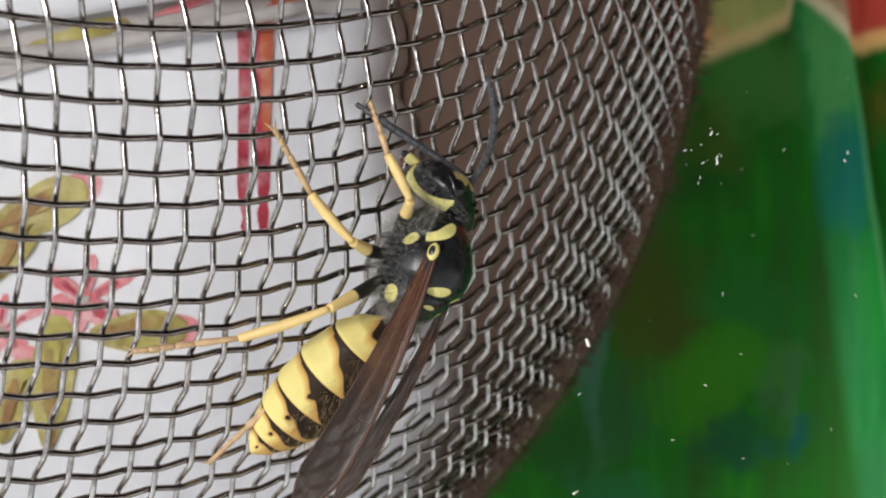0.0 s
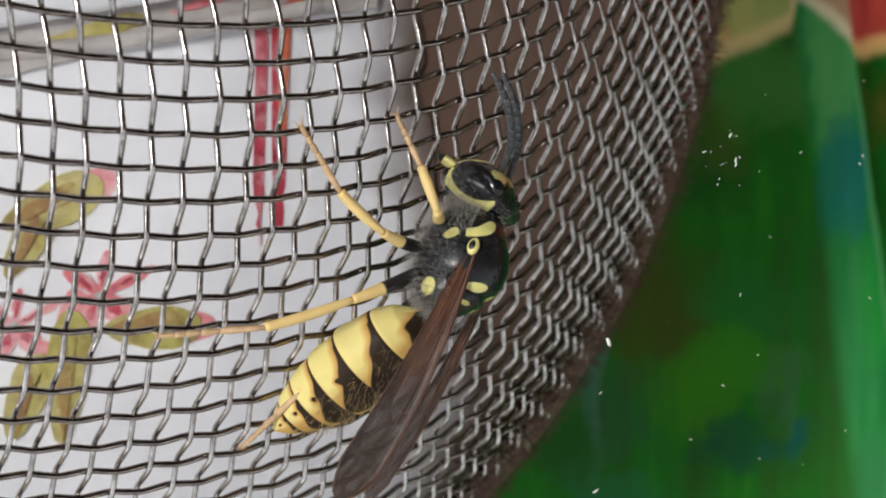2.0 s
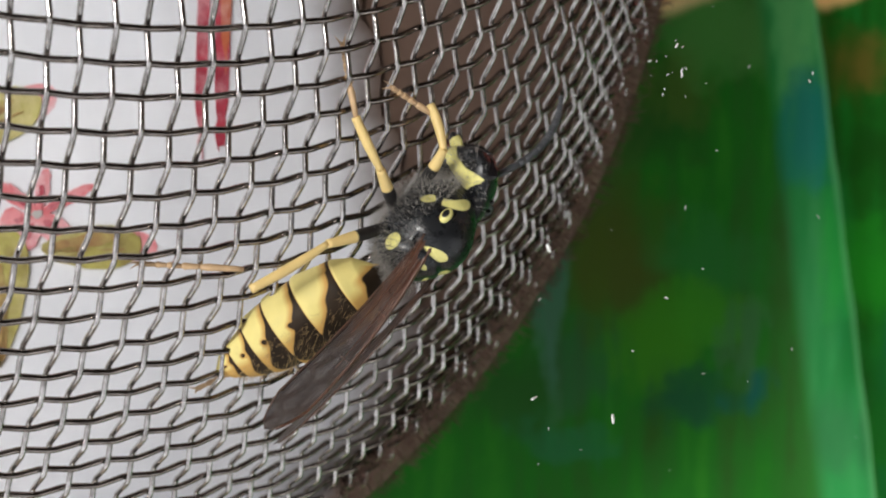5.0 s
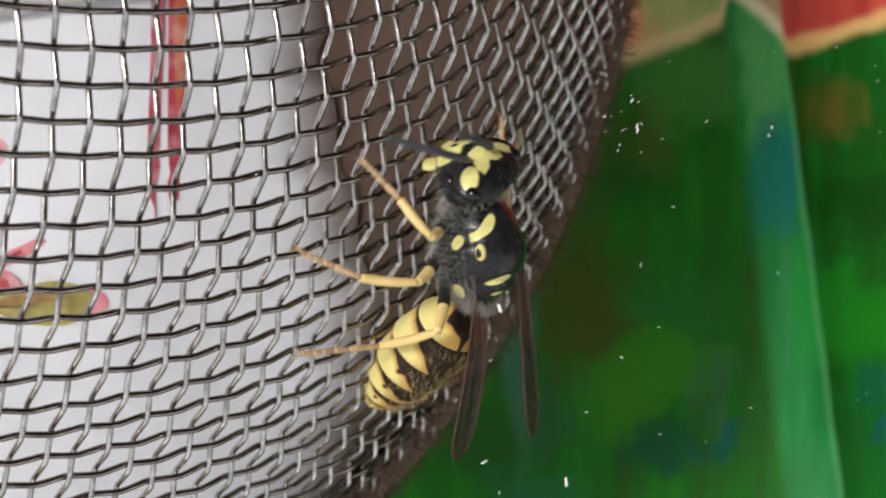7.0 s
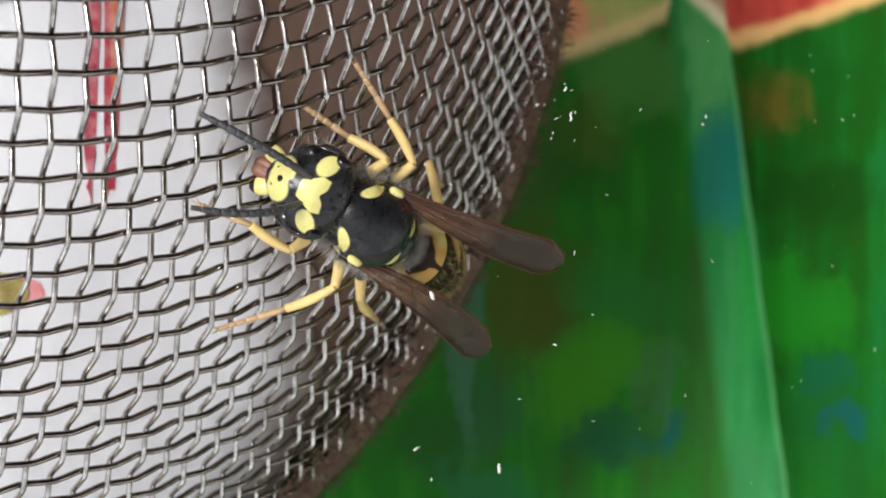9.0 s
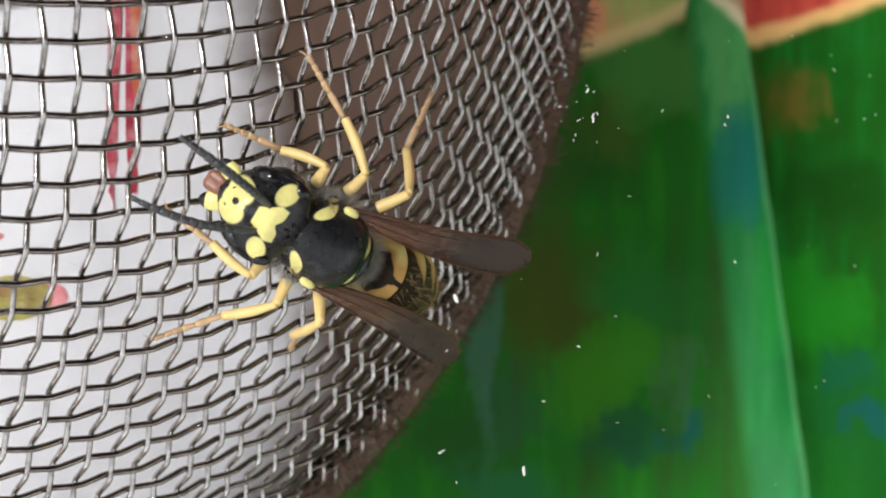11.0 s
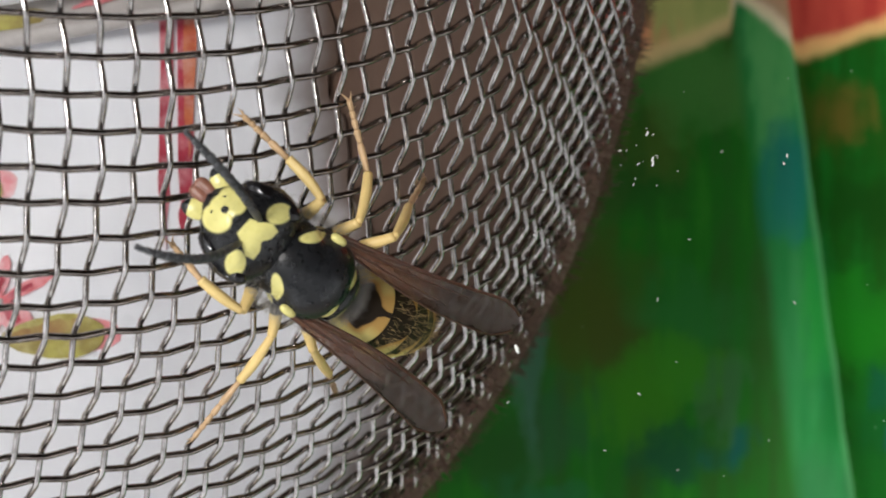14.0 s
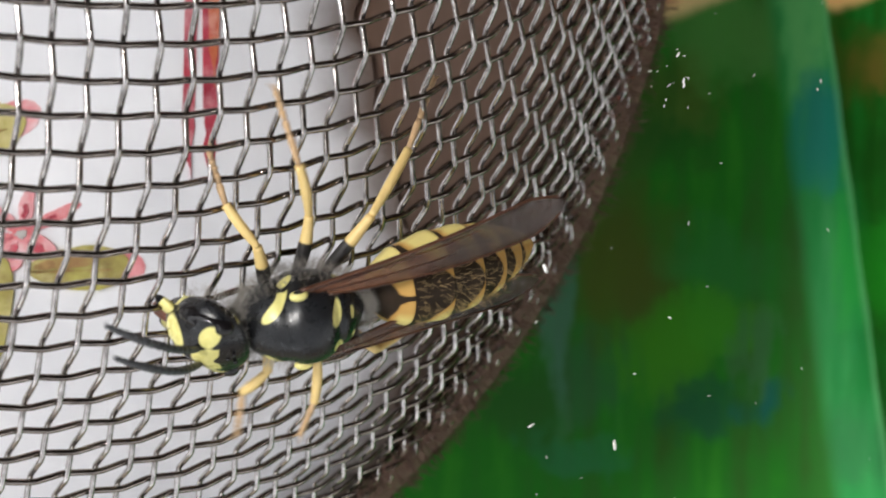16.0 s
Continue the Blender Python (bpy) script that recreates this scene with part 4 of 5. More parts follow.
# knee, ankle and claw of each leg
LEG_L1 = [
    (0, -1.06, 1.5, 12.87, -1.78, 2.95, 12.64, -2.35, 4.67, 12.3),
    (1.5, -0.94, 1.06, 12.78, -1.47, 2.52, 12.32, -2.27, 4.17, 12.06),
    (2, -0.94, 1.06, 12.78, -1.47, 2.52, 12.32, -2.27, 4.17, 12.06),
    (2.3, -0.94, 1.06, 12.78, -1.47, 2.52, 12.32, -2.27, 4.17, 12.06),
    (2.5, -1.24, 0.98, 13.5, -1.73, 2.55, 13.2, -2.12, 3.64, 11.72),
    (3, -0.94, 1.06, 12.78, -1.47, 2.52, 12.32, -2.27, 4.17, 12.06),
    (3.5, -0.62, 1.2, 12.1, -1.41, 2.42, 11.41, -2.31, 3.95, 12.07),
    (4, 0.58, 1.11, 9.8, 0.31, 2.09, 8.56, -0.12, 3.22, 9.95),
    (6.5, 2.88, -1.54, 8.45, 1.86, -0.3, 8.28, 0.99, 0.94, 7.24),
    (7, 2.57, -0.78, 7.98, 1.53, 0.45, 7.9, 0.25, 1.7, 8.63),
    (7.5, 2.3, -1.94, 8.1, 1.3, -1.05, 8.84, -0.26, 0.4, 8.67),
    (8, 1.45, -2.1, 7.81, 0.11, -1.12, 7.84, -1.2, -0.39, 9),
    (8.5, 0.64, -2.02, 8.53, -0.27, -1.15, 7.58, -1.31, -0.41, 9.01),
    (9, 0.08, -1.69, 8.93, -1.16, -0.89, 9.54, -2.74, -0.29, 10.43),
    (11.5, -2.33, -2.54, 11.61, -3.55, -1.51, 11.44, -4.98, -0.43, 12.15),
    (12, -2.89, -2.65, 11.66, -4.29, -1.81, 11.85, -5.86, -0.85, 12.54),
    (12.5, -3.11, -2.95, 11.5, -4.4, -2.03, 11.91, -5.94, -0.84, 12.55),
    (13, -3.53, -1.86, 12.55, -4.78, -0.52, 12.7, -6.05, 0.71, 13.46),
    (13.5, -3.5, -1.8, 12.52, -4.86, -0.89, 12.8, -6.5, 0.12, 13.43),
    (14, -3.81, -1.98, 13.32, -5.1, -0.92, 13.81, -5.97, 0.04, 12.67),
    (14.5, -3.92, -2.17, 13.42, -5.17, -1.12, 13.21, -6.53, 0.11, 13.54),
    (15, -4.51, -2.64, 12.72, -5.2, -2.01, 11.46, -6, -0.63, 12.64),
    (15.5, -4.15, -4.11, 12.21, -5.43, -3.37, 12.81, -6.68, -3.48, 11.46),
    (16, -4.11, -6.59, 8.91, -5.2, -7.45, 7.56, -5.37, -9.07, 6.5),
]
LEG_L2 = [
    (0, -2.9, 0.16, 13.32, -4.31, 1.8, 13.48, -5.33, 3.75, 14.23),
    (1.5, -2.68, 0.38, 12.87, -4.05, 1.66, 13.59, -5.29, 3.74, 14.14),
    (2, -2.68, 0.38, 12.87, -4.05, 1.66, 13.59, -5.29, 3.74, 14.14),
    (2.3, -2.68, 0.38, 12.87, -4.05, 1.66, 13.59, -5.29, 3.74, 14.14),
    (2.5, -2.74, 0.21, 13.46, -4.13, 1.59, 13.76, -5.29, 3.73, 14.17),
    (3, -2.68, 0.38, 12.87, -4.05, 1.66, 13.59, -5.29, 3.74, 14.14),
    (3.5, -2.99, 0.34, 12.25, -4.01, 1.5, 13.53, -5.22, 3.64, 14.06),
    (4, -1.89, -0.1, 11.6, -2.81, 1.53, 12.43, -3.69, 4.01, 13.01),
    (6.5, 1.63, -1.66, 8.6, 0.57, -0.15, 9.29, -0.26, 2.29, 9.51),
    (7, 2.14, -2.35, 7.64, 0.12, -2.2, 8.17, -2.12, -1.22, 9),
    (7.5, 2.12, -3.23, 6.75, 0.46, -3.16, 5.59, -0.82, -2.71, 7.36),
    (8, 2.53, -3.32, 6.52, 0.74, -3.41, 7.39, -1.88, -3.19, 7.71),
    (8.5, 2.05, -3.45, 7.38, -0.26, -3.72, 7.55, -2.18, -4.4, 6.88),
    (9, 1.58, -2.86, 8.07, -0.05, -3.64, 7.2, -2.32, -4.35, 7.4),
    (11.5, -1.65, -3.43, 10.48, -3.4, -3.73, 9.59, -5.72, -4.52, 10.16),
    (12, -1.56, -3.37, 10.89, -3.19, -3.82, 9.83, -5.66, -4.22, 10.33),
    (12.5, -1.73, -3.59, 10.58, -3.25, -4.09, 9.38, -5.43, -4.33, 10.15),
    (13, -1.94, -2.93, 11.86, -3.47, -3.74, 10.81, -5.58, -4.51, 10.2),
    (13.5, -2.21, -2.88, 11.32, -3.48, -3.75, 10.05, -5.77, -4.38, 10.39),
    (14, -3.07, -2.83, 10.57, -4.18, -4.36, 9.75, -5.81, -6.38, 9.4),
    (14.5, -3.38, -2.92, 12.72, -4.57, -3.89, 11.39, -5.9, -5.34, 10.05),
    (15, -3.06, -3.49, 9.92, -3.59, -4.88, 8.56, -4.4, -6.94, 7.59),
    (15.5, -2.64, -4.92, 11.06, -4.18, -5.17, 9.91, -5.15, -5.87, 8.12),
    (16, -2.54, -6.02, 7.65, -2.71, -7.82, 6.7, -3.48, -9.4, 4.28),
]
LEG_L3 = [
    (0, -3.63, -1.97, 13.53, -6.53, -2.92, 13.46, -10.33, -3.35, 14.04),
    (1.5, -3.62, -1.77, 12.73, -6.3, -2.64, 13.58, -9.85, -2.97, 13.97),
    (2, -3.62, -1.77, 12.73, -6.3, -2.64, 13.58, -9.85, -2.97, 13.97),
    (2.3, -3.62, -1.77, 12.73, -6.3, -2.64, 13.58, -9.85, -2.97, 13.97),
    (2.5, -3.83, -2, 12.39, -6.16, -2.76, 14.04, -10.44, -2.93, 14.47),
    (3, -3.62, -1.77, 12.73, -6.3, -2.64, 13.58, -9.85, -2.97, 13.97),
    (3.5, -3.52, -2.11, 13.13, -6.32, -2.95, 12.98, -10.17, -3.51, 13.76),
    (4, -3.66, -2.46, 11.86, -6.2, -3.2, 13.19, -9.59, -3.56, 13.46),
    (6.5, 0.97, -4.45, 8.72, -1.26, -5.37, 6.82, -3.85, -5.26, 8.69),
    (7, 2.86, -3.93, 7.53, 0.88, -4.59, 5.26, -1.62, -4.81, 7.16),
    (7.5, 2.92, -4.28, 6.59, 1.26, -4.97, 4.17, -1.6, -6.31, 5.1),
    (8, 3.27, -4.15, 6.51, 0.76, -4.69, 5.1, 0.03, -6.05, 2.2),
    (8.5, 3.55, -3.66, 4.52, 4.55, -3.94, 1.65, 5.23, -4.14, -1.77),
    (9, 2.47, -3.3, 5.27, 2.82, -3.83, 2.36, 3.34, -4.32, -0.9),
    (11.5, -0.05, -3.82, 11.06, -0.94, -4.24, 8.25, -1.39, -5.08, 5.1),
    (12, -0.24, -3.99, 10.94, -0.76, -4.27, 8.03, -0.98, -4.77, 4.8),
    (12.5, -0.54, -4.19, 10.87, -0.85, -4.44, 7.94, -1.08, -4.81, 4.71),
    (13, -0.85, -3.93, 11.56, -1.23, -4.47, 8.65, -1.37, -5.01, 5.37),
    (13.5, -1.02, -3.8, 11.16, -1.24, -4.34, 8.25, -1.26, -4.93, 5.02),
    (14, -1.81, -3.22, 9.57, -1.4, -4.18, 6.86, -1.19, -5.13, 3.84),
    (14.5, -1.58, -3.56, 10.5, -1.19, -4.25, 7.67, -1.08, -4.81, 4.49),
    (15, -1.73, -3.89, 9.3, -1.34, -4.31, 6.47, -1.29, -4.98, 3.46),
    (15.5, -1.11, -5.14, 8.86, -3.3, -5.35, 10.9, -4.36, -5.8, 7.78),
    (16, -0.45, -6, 7.61, 0.57, -5, 5.1, 1.4, -4.12, 2.27),
]
LEG_R1 = [
    (0, 0.22, -0.49, 8.85, 0.46, 0.78, 7.88, 0.92, 2.18, 6.53),
    (1.5, 0.68, -0.65, 8.61, 0.97, 0.55, 7.56, 1.48, 1.83, 6.12),
    (2, 0.68, -0.65, 8.61, 0.97, 0.55, 7.56, 1.48, 1.83, 6.12),
    (2.3, 0.68, -0.65, 8.61, 0.97, 0.55, 7.56, 1.48, 1.83, 6.12),
    (2.5, 0.56, 0.51, 9.14, 0.74, 1.97, 8.48, 1.13, 3.67, 7.49),
    (3, 0.68, -0.65, 8.61, 0.97, 0.55, 7.56, 1.48, 1.83, 6.12),
    (3.5, 0.51, -1.63, 8.52, 0.81, -0.65, 7.27, 1.31, 0.36, 5.62),
    (4, 0.74, -3.14, 7.85, 1.42, -2.4, 6.59, 2.34, -1.72, 4.95),
    (6.5, 3.83, -2.18, 3.75, 3.84, -0.76, 2.96, 3.97, 0.84, 1.78),
    (7, 5.38, 0.35, 4.18, 5.21, 1.92, 3.86, 5.21, 3.84, 3.31),
    (7.5, 4.37, 2.02, 6.3, 3.43, 2.94, 7.23, 2.14, 4.37, 7.79),
    (8, 4.09, 1.68, 6.74, 3.12, 2.88, 7.23, 2.15, 4.51, 7.84),
    (8.5, 3.39, 1.44, 8.51, 1.93, 2.09, 8.71, 0.34, 3.27, 9.23),
    (9, 3.3, 1.37, 8.94, 2.09, 2.1, 8.28, 0.42, 3.16, 8.98),
    (11.5, -0.07, 0.99, 11.86, -1.67, 1.59, 11.75, -3.21, 2.36, 12.2),
    (12, -0.58, 0.72, 12.32, -2.1, 1.51, 12.69, -3.39, 2.3, 11.88),
    (12.5, -0.88, 0.59, 12.48, -2.38, 1.28, 12.45, -4.23, 2.21, 12.83),
    (13, -0.73, 1.2, 12.23, -1.76, 1.64, 11.07, -2.99, 2.5, 12.13),
    (13.5, -0.7, 1.32, 12.61, -1.75, 2.13, 11.72, -3.21, 3.17, 12.44),
    (14, -1.39, 1.46, 13.26, -2.46, 2.74, 13.11, -3.82, 4.02, 13.27),
    (14.5, -1.52, 1.35, 13.02, -2.6, 2.61, 12.95, -3.83, 4.05, 13.28),
    (15, -1.87, 1.11, 12.54, -2.87, 2.34, 12.74, -3.76, 4.04, 13.2),
    (15.5, -2.89, -0.77, 13.18, -4.36, -0.04, 12.99, -5.84, 0.92, 13.47),
    (16, -4.22, -2.45, 11.73, -5.38, -0.92, 12.01, -5.64, 0.65, 13.11),
]
LEG_R2 = [
    (0, -0.19, -1.56, 8.54, 0.01, -0.62, 6.8, 0.99, 0.74, 5.21),
    (1.5, 0.21, -1.7, 8.37, 0.43, -0.89, 6.58, 1.46, 0.31, 4.89),
    (2, 0.21, -1.7, 8.37, 0.43, -0.89, 6.58, 1.46, 0.31, 4.89),
    (2.3, 0.21, -1.7, 8.37, 0.43, -0.89, 6.58, 1.46, 0.31, 4.89),
    (2.5, 0.24, -0.48, 8.58, 0.43, 0.83, 7.1, 1.35, 2.57, 5.9),
    (3, 0.21, -1.7, 8.37, 0.43, -0.89, 6.58, 1.46, 0.31, 4.89),
    (3.5, 0.03, -2.71, 8.47, 0.24, -2.22, 6.56, 1.26, -1.35, 4.68),
    (4, -0.02, -4.04, 7.81, 0.5, -3.82, 5.91, 1.9, -3.43, 4.12),
    (6.5, 3.38, -3.2, 3.37, 3.18, -2, 1.8, 3.77, -0.37, 0.27),
    (7, 5.48, -0.53, 3.39, 5.49, 1.1, 2.26, 6.02, 3.26, 1.63),
    (7.5, 4.99, 1.26, 4.72, 4.39, 3.13, 4.45, 4.01, 5.35, 4.97),
    (8, 4.81, 1.7, 5.8, 4.13, 3.55, 5.87, 3.45, 5.55, 6.82),
    (8.5, 4.89, 0.9, 7.55, 4.6, 2.07, 5.97, 4.22, 3.3, 4.17),
    (9, 4.15, 1.29, 8.04, 3.42, 2.89, 7.04, 2.25, 4.6, 7.94),
    (11.5, 1.24, 0.82, 10.69, 0.56, 2.71, 10.42, -0.64, 4.76, 10.87),
    (12, 0.76, 0.83, 11.02, 0.36, 2.58, 10.16, -0.67, 4.72, 10.81),
    (12.5, 0.56, 0.61, 11.15, 0.23, 2.55, 10.63, -0.52, 4.81, 10.83),
    (13, 0.59, 0.74, 11.03, 0.26, 2.4, 10, -0.53, 4.68, 10.64),
    (13.5, 0.28, 0.8, 11.74, 0.05, 2.4, 10.59, -0.66, 4.94, 10.94),
    (14, -0.3, 0.79, 12.41, -0.01, 2.37, 11.18, -0.7, 5, 11.16),
    (14.5, -0.47, 0.91, 11.89, -0.09, 2.35, 10.56, -0.61, 4.93, 10.91),
    (15, -0.39, 0.81, 11.32, -0.21, 2.4, 10.15, -0.65, 4.84, 10.79),
    (15.5, -0.6, 0.45, 11.1, -0.42, 2.27, 10.31, -0.61, 4.58, 10.78),
    (16, -2.66, -1.43, 10.77, -2.92, 0.1, 12.09, -3.81, 2.91, 12.66),
]
LEG_R3 = [
    (0, -3.83, -3.62, 10.77, -6.49, -5.89, 11.38, -8.44, -7.75, 9.47),
    (1.5, -3.68, -3.58, 10.74, -6.62, -5.86, 11.41, -8.14, -7.54, 9.1),
    (2, -3.68, -3.58, 10.74, -6.62, -5.86, 11.41, -8.14, -7.54, 9.1),
    (2.3, -3.68, -3.58, 10.74, -6.62, -5.86, 11.41, -8.14, -7.54, 9.1),
    (2.5, -3.58, -3.22, 10.63, -6.35, -5.68, 11.26, -7.95, -7.51, 9.1),
    (3, -3.68, -3.58, 10.74, -6.62, -5.86, 11.41, -8.14, -7.54, 9.1),
    (3.5, -3.71, -3.98, 10.83, -6.52, -5.97, 11.54, -8.06, -7.44, 9.1),
    (4, -3.84, -4.57, 10.24, -6.78, -6.32, 11.21, -8.51, -7.41, 8.89),
    (6.5, 1.37, -6.03, 5.5, -0.33, -7.35, 4.06, -2.49, -9.07, 2.69),
    (7, 4.01, -4.22, 3.61, 3.56, -4.78, 1.07, 2.77, -6.55, -1.43),
    (7.5, 5.22, -2.23, 3.03, 5.05, -1.09, 0.49, 5.28, -1.81, -2.69),
    (8, 5.76, -1.16, 3.49, 5.86, 1.04, 1.46, 6.96, 0.93, -1.75),
    (8.5, 5.55, -0.61, 4.47, 5.91, 1.05, 2, 6.67, 0.93, -1.3),
    (9, 5.34, -0.91, 5.7, 4.9, 1.61, 4.14, 5.54, 0.95, 0.88),
    (11.5, 2.6, 0.57, 10.26, 2.73, 1.93, 7.62, 3.46, 4.32, 5.56),
    (12, 1.97, 0.89, 10.65, 2.39, 2.15, 8, 3.31, 4.27, 5.71),
    (12.5, 1.58, 0.69, 11.05, 2.28, 1.94, 8.42, 3.3, 4.13, 6.11),
    (13, 1.23, 0.72, 11.19, 2.01, 1.82, 8.51, 3.28, 4.02, 6.28),
    (13.5, 1.19, 0.41, 11.69, 1.72, 1.7, 9.04, 2.84, 3.12, 6.21),
    (14, 0.92, 0.39, 12.21, 1.28, 1.35, 9.44, 1.86, 2.4, 6.42),
    (14.5, 0.59, 0.36, 12.29, 0.97, 1.05, 9.43, 1.8, 2.25, 6.51),
    (15, 0.66, 0.2, 11.83, 1.09, 1.11, 9.07, 1.84, 2.44, 6.25),
    (15.5, 0.96, -0.22, 11.35, 1.15, 0.93, 8.68, 1.73, 2.37, 5.96),
    (16, -0.58, -1.33, 10.79, 0.42, 0.68, 8.97, 1.21, 3.01, 7.13),
]
# -- end of poses


HEAD_SIZE = 1.12
WAIST = (-1.95, 0, -0.35)
ROOTS = {"L": (0.1, 1.32, 0.75), "R": (0.1, -1.32, 0.75)}
HIPS = {"L1": (0.95, 0.75, -0.95), "L2": (-0.15, 0.85, -1.15), "L3": (-1.0, 0.75, -1.0),
        "R1": (0.95, -0.75, -0.95), "R2": (-0.15, -0.85, -1.15), "R3": (-1.0, -0.75, -1.0)}
LENGTHS = {"1": (1.75, 1.62, 1.9), "2": (1.95, 2.0, 2.42), "3": (2.5, 3.0, 3.35)}


def build_wasp():
    wasp = new("wasp")
    tagged(wasp, "black and yellow wasp with brown wings clinging to wire mesh", "wasp")
    bits = {"body": wasp}
    thorax = part("thorax", wasp_thorax(), wasp, "black thorax with yellow spots and grey hair")
    p, f, d = ball(2.1, 1.52, 1.55, (0, 0, 0), 40, 30)
    keep = (d[:, 2] < 0.3) | (d[:, 0] > 0.82)
    v, ff = fuzz(p[keep], d[keep], 0.36, 7500, 3, thick=0.0035)
    part("hair", mesh_of("hair", v, ff, HAIR), thorax, "pale grey hair")
    for s in (-1, 1):
        q, g, d = ball(0.30, 0.17, 0.20, (0.17, 1.33 * s, 0.80), 24, 18)
        part("tegula", mesh_of("tegula", q, g, SHELL, True, np.clip(1.6 - d[:, 1] * s * 1.35, 0, 1)), thorax)
    head = part("head", wasp_head(), wasp, "black head with yellow face marks")
    bits["head"] = head
    for s in (-1, 1):
        e = part("eye", wasp_eye(s), head, "glossy black kidney-shaped eye")
        e.matrix_local = placed(Euler((radians(-9 * s), 0, radians(22 * s))).to_matrix(), (0.29, 0.98 * s, -0.06))
        q, g, d = ball(0.15, 0.28, 0.40, (0, 0, 0), 24, 20)
        q[:, 1] *= 1.0 + 0.35 * np.clip(q[:, 2], -0.4, 0.4)
        j = part("mandible", mesh_of("mandible", q, g, SHELL, True, np.clip(0.5 + (0.21 - np.abs(q[:, 2] - 0.04)) * 4, 0, 1)), head, "yellow jaw with a brown tip")
        j.matrix_local = placed(Euler((radians(22 * s), 0, 0)).to_matrix(), (0.42, 0.50 * s, -1.46))
        a = part("antenna", feeler_mesh(0.9), head, "dark grey jointed antenna")
        bits["feeler" + "RL"[s > 0]] = a
    q, g, d = ball(0.16, 0.27, 0.30, (0, 0, 0), 24, 20)
    q = np.sign(d) * np.abs(d) ** 0.6 * (0.18, 0.31, 0.34) + (0.40, 0, -1.63)
    q[:, 0] -= 0.05 * bell(q[:, 1], 0.06)
    part("mouth", mesh_of("mouth", q, g, MOUTH), head)
    for y, z in ((0, 0.82), (0.2, 0.96), (-0.2, 0.96)):
        q, g, _ = ball(0.07, 0.07, 0.07, (0.56 - (z - 0.8) * 0.9, y, z), 10, 8)
        part("ocellus", mesh_of("ocellus", q, g, EYE), head)
    p, f, d = ball(0.70, 1.44, 1.10, (0.06, 0, -0.1), 30, 22)
    keep = d[:, 0] < 0.0
    v, ff = fuzz(p[keep], d[keep], 0.24, 500, 5, thick=0.006)
    part("hair", mesh_of("hair", v, ff, HAIR), head, "pale grey hair")
    grow = Matrix.Scale(HEAD_SIZE, 4)
    for ob in [head, *head.children]:
        ob.data.transform(grow)
        if ob is not head:
            ob.location *= HEAD_SIZE
    q, g = tube(np.array([[0.25, 0, 0.02], [0, 0, 0], [-0.3, 0, -0.02]]), [0.26, 0.2, 0.24], 14)
    belly = part("abdomen", mesh_of("abdomen", q, g, ABDO, True, np.zeros(len(q))), wasp, "yellow abdomen banded with black")
    bits["belly"] = belly
    wasp_segments(belly)
    v, ff = tube(np.array([[-6.8, 0, -0.31], [-7.05, 0, -0.34], [-7.3, 0, -0.4]]), [0.07, 0.04, 0.01], 6)
    part("sting", mesh_of("sting", v, ff, VEIN), belly)
    s = np.random.default_rng(8)
    a, b = s.uniform(-0.8, 0.8, 900), s.uniform(1.3, 5.6, 900)
    r = np.interp(b, [0, 0.7, 1.4, 2.4, 3.4, 4.3, 5.1, 6.2], [0.2, 0.98, 1.36, 1.5, 1.45, 1.26, 0.95, 0.06])
    nrm = np.stack([-0.3 + 0 * a, np.sin(a), np.cos(a)], -1)
    pts = np.stack([-1.12 * b, r * np.sin(a), 0.9 * r * np.cos(a) - 0.05 * b], -1)
    v, ff = fuzz(pts, nrm, 0.24, 450, 9, (-0.5, 0, 0), thick=0.006)
    part("hair", mesh_of("hair", v, ff, GOLDEN), belly, "fine golden hair")
    for key, s in (("L", 1), ("R", -1)):
        film, veins = wasp_wing(s)
        w = part("wing", film, wasp, "smoky brown folded wing")
        part("veins", veins, w)
        bits["wing" + key] = w
    for key in HIPS:
        l1, l2, l3 = LENGTHS[key[1]]
        femur = part("femur", limb(l1, 0.24, 0.2, LEGS, 0.55, 0.08, "femur"), wasp, "black and yellow upper leg")
        tibia = part("tibia", limb(l2, 0.15, 0.2, LEGS, -0.6, 0.06), femur)
        foot = part("tarsus", tarsus_mesh(l3), femur, "orange jointed foot")
        bits[key] = (femur, tibia, foot)
    return bits


def along(d, up):
    """Turn with +x along d and +z as near up as can be."""
    d = d.normalized()
    u = (up - d * up.dot(d)).normalized()
    return Matrix((d, u.cross(d), u)).transposed()


def heading(a, b):
    a, b = radians(a), radians(b)
    return Vector((math.cos(a) * math.cos(b), math.sin(a) * math.cos(b), math.sin(b)))


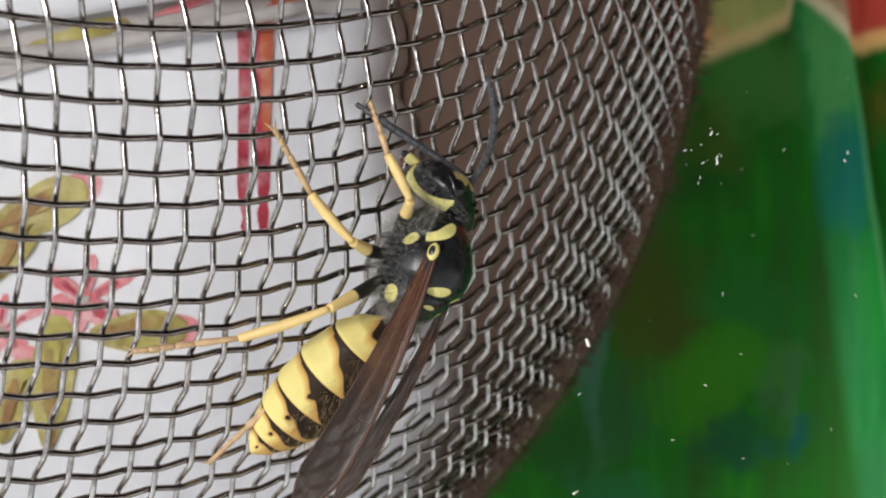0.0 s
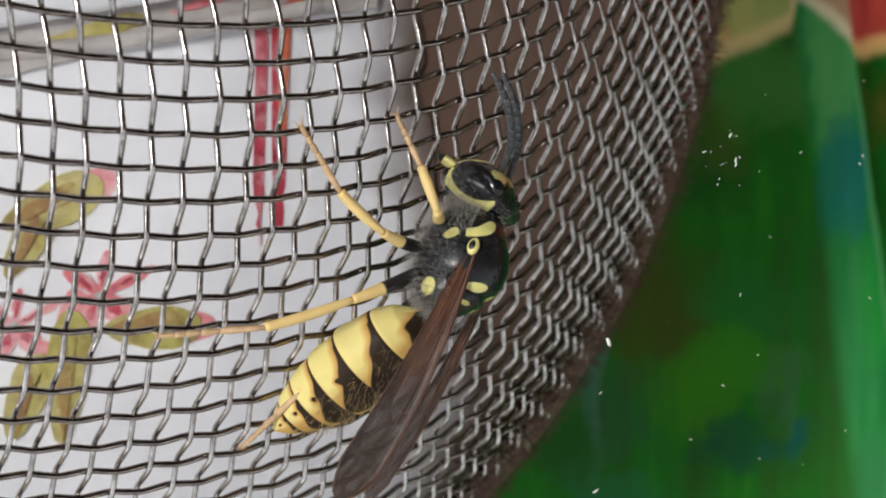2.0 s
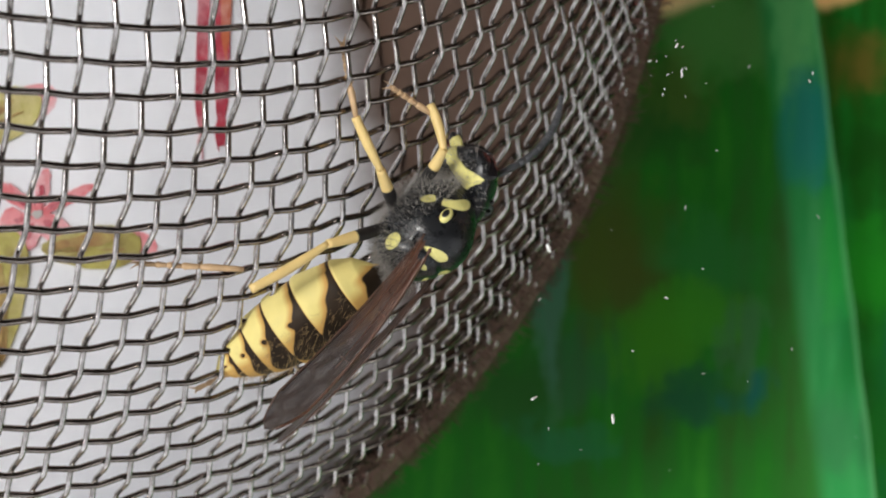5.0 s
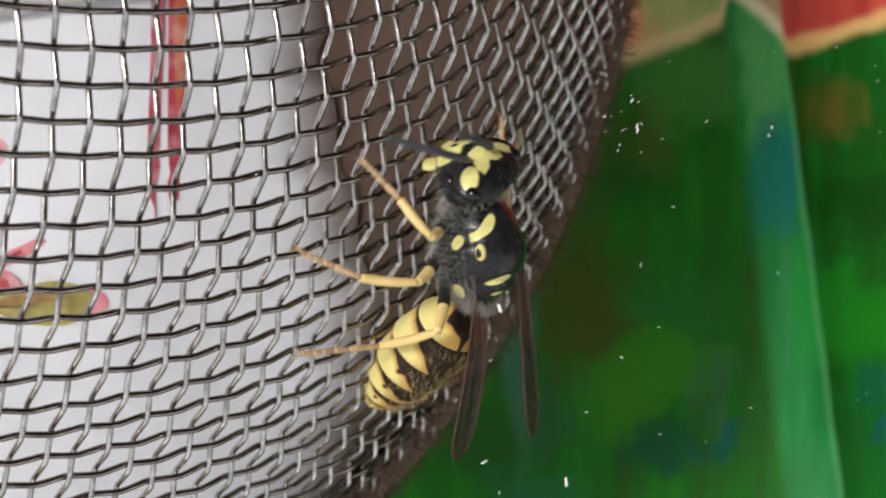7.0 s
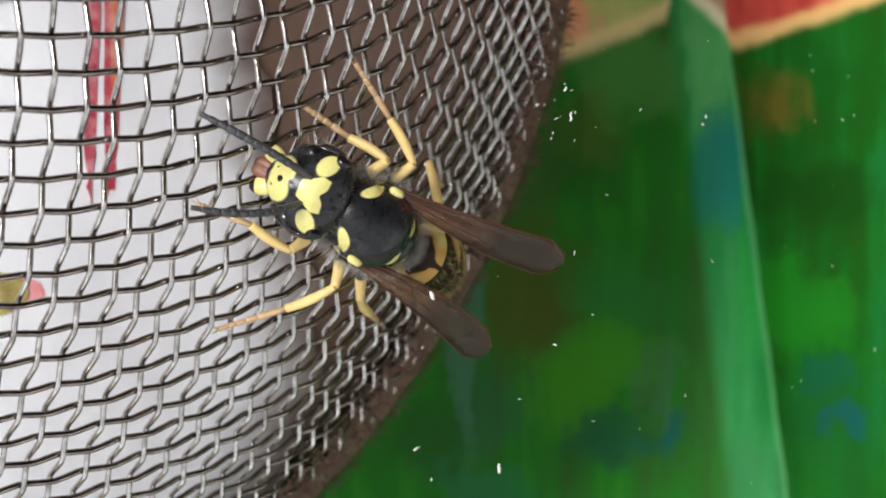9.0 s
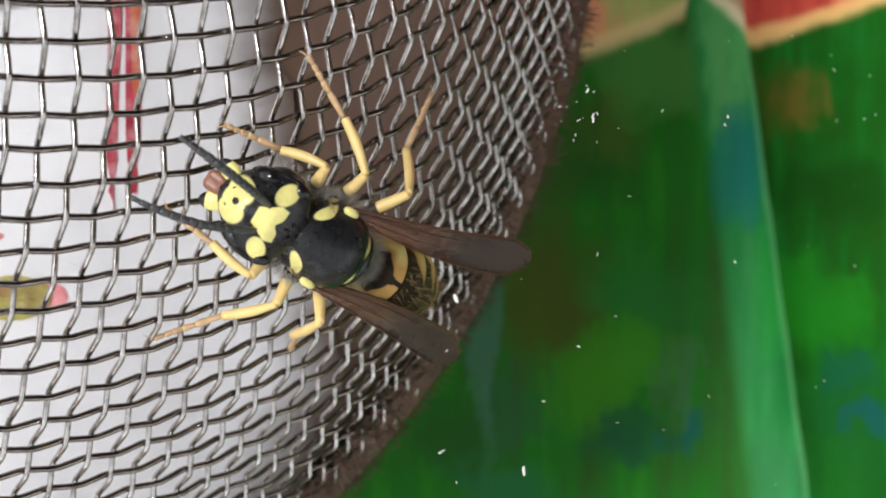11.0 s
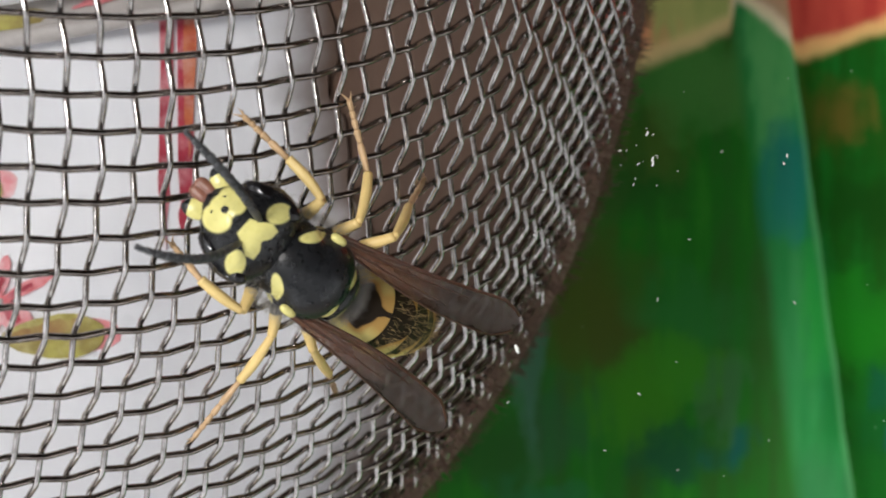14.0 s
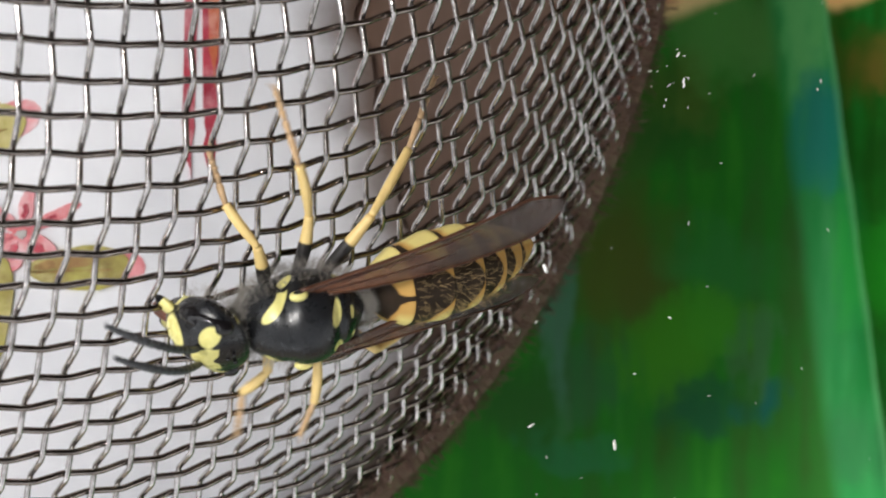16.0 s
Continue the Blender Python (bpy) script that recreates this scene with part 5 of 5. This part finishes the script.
def leg_pose(hip, knee, ankle, claw, lengths):
    """Femur in the body's space, tibia and tarsus in the femur's: each keeps its length and turns to its next joint."""
    hip, knee, ankle, claw = (Vector(v) for v in (hip, knee, ankle, claw))
    arch = knee - (hip + claw) * 0.5
    knee = hip + (knee - hip).normalized() * lengths[0]
    ankle = knee + (ankle - knee).normalized() * lengths[1]
    upper = placed(along(knee - hip, arch), hip)
    lower = placed(along(ankle - knee, arch), knee)
    tip = placed(along(claw - ankle, arch), ankle)
    inv = upper.inverted()
    return upper, inv @ lower, inv @ tip


def motions():
    tracks = {key: [] for key in ("body", "head", "belly", "wingL", "wingR", "feelerL", "feelerR")}
    base = {}
    for t, x, y, z, a, b, roll in BODY:
        base[t] = placed(aim(a, b, roll), (x, y, z))
        tracks["body"].append((t, base[t]))
    for t, a, b, roll, x, y, z in HEAD:
        tracks["head"].append((t, placed(base[t].to_3x3().inverted() @ aim(a, b, roll), (x, y, z))))
    for t, a, b, roll in ABDOMEN:
        tracks["belly"].append((t, placed(base[t].to_3x3().inverted() @ aim(a + 180, -b, roll), WAIST)))
    for t, *pair in WINGS:
        for key, a, b, s in (("L", *pair[:2], 1), ("R", *pair[2:], -1)):
            way = base[t].to_3x3().inverted() @ -heading(a, b)
            tilt = float(np.interp(t, [4.0, 6.5], [1.3, 0.15]))
            tracks["wing" + key].append((t, placed(along(way, Vector((0, tilt * s, 1))), ROOTS[key])))
    for t, *pair in FEELERS:
        for key, lift, spread, s in (("L", *pair[:2], 1), ("R", *pair[2:], -1)):
            tracks["feeler" + key].append((t, placed(Euler((0, radians(lift), radians(spread * s))).to_matrix(), Vector((0.95, 0.4 * s, 0.13)) * HEAD_SIZE)))
    for key, rows in tracks.items():
        walk(WASP[key], rows)
    for key, table in (("L1", LEG_L1), ("L2", LEG_L2), ("L3", LEG_L3), ("R1", LEG_R1), ("R2", LEG_R2), ("R3", LEG_R3)):
        made = []
        for t, *joints in table:
            back = base[t].inverted()
            knee, ankle, claw = (back @ (Vector(joints[k:k + 3]) * MM) / MM for k in (0, 3, 6))
            made.append((t, leg_pose(HIPS[key], knee, ankle, claw, LENGTHS[key[1]])))
        for n, ob in enumerate(WASP[key]):
            walk(ob, [(t, poses[n]) for t, poses in made])


# ---- the place ----
build_unseen_terrace()
build_ground()
build_block()
build_napkin()
build_pane()
WASP = build_wasp()
build_sieve()
motions()
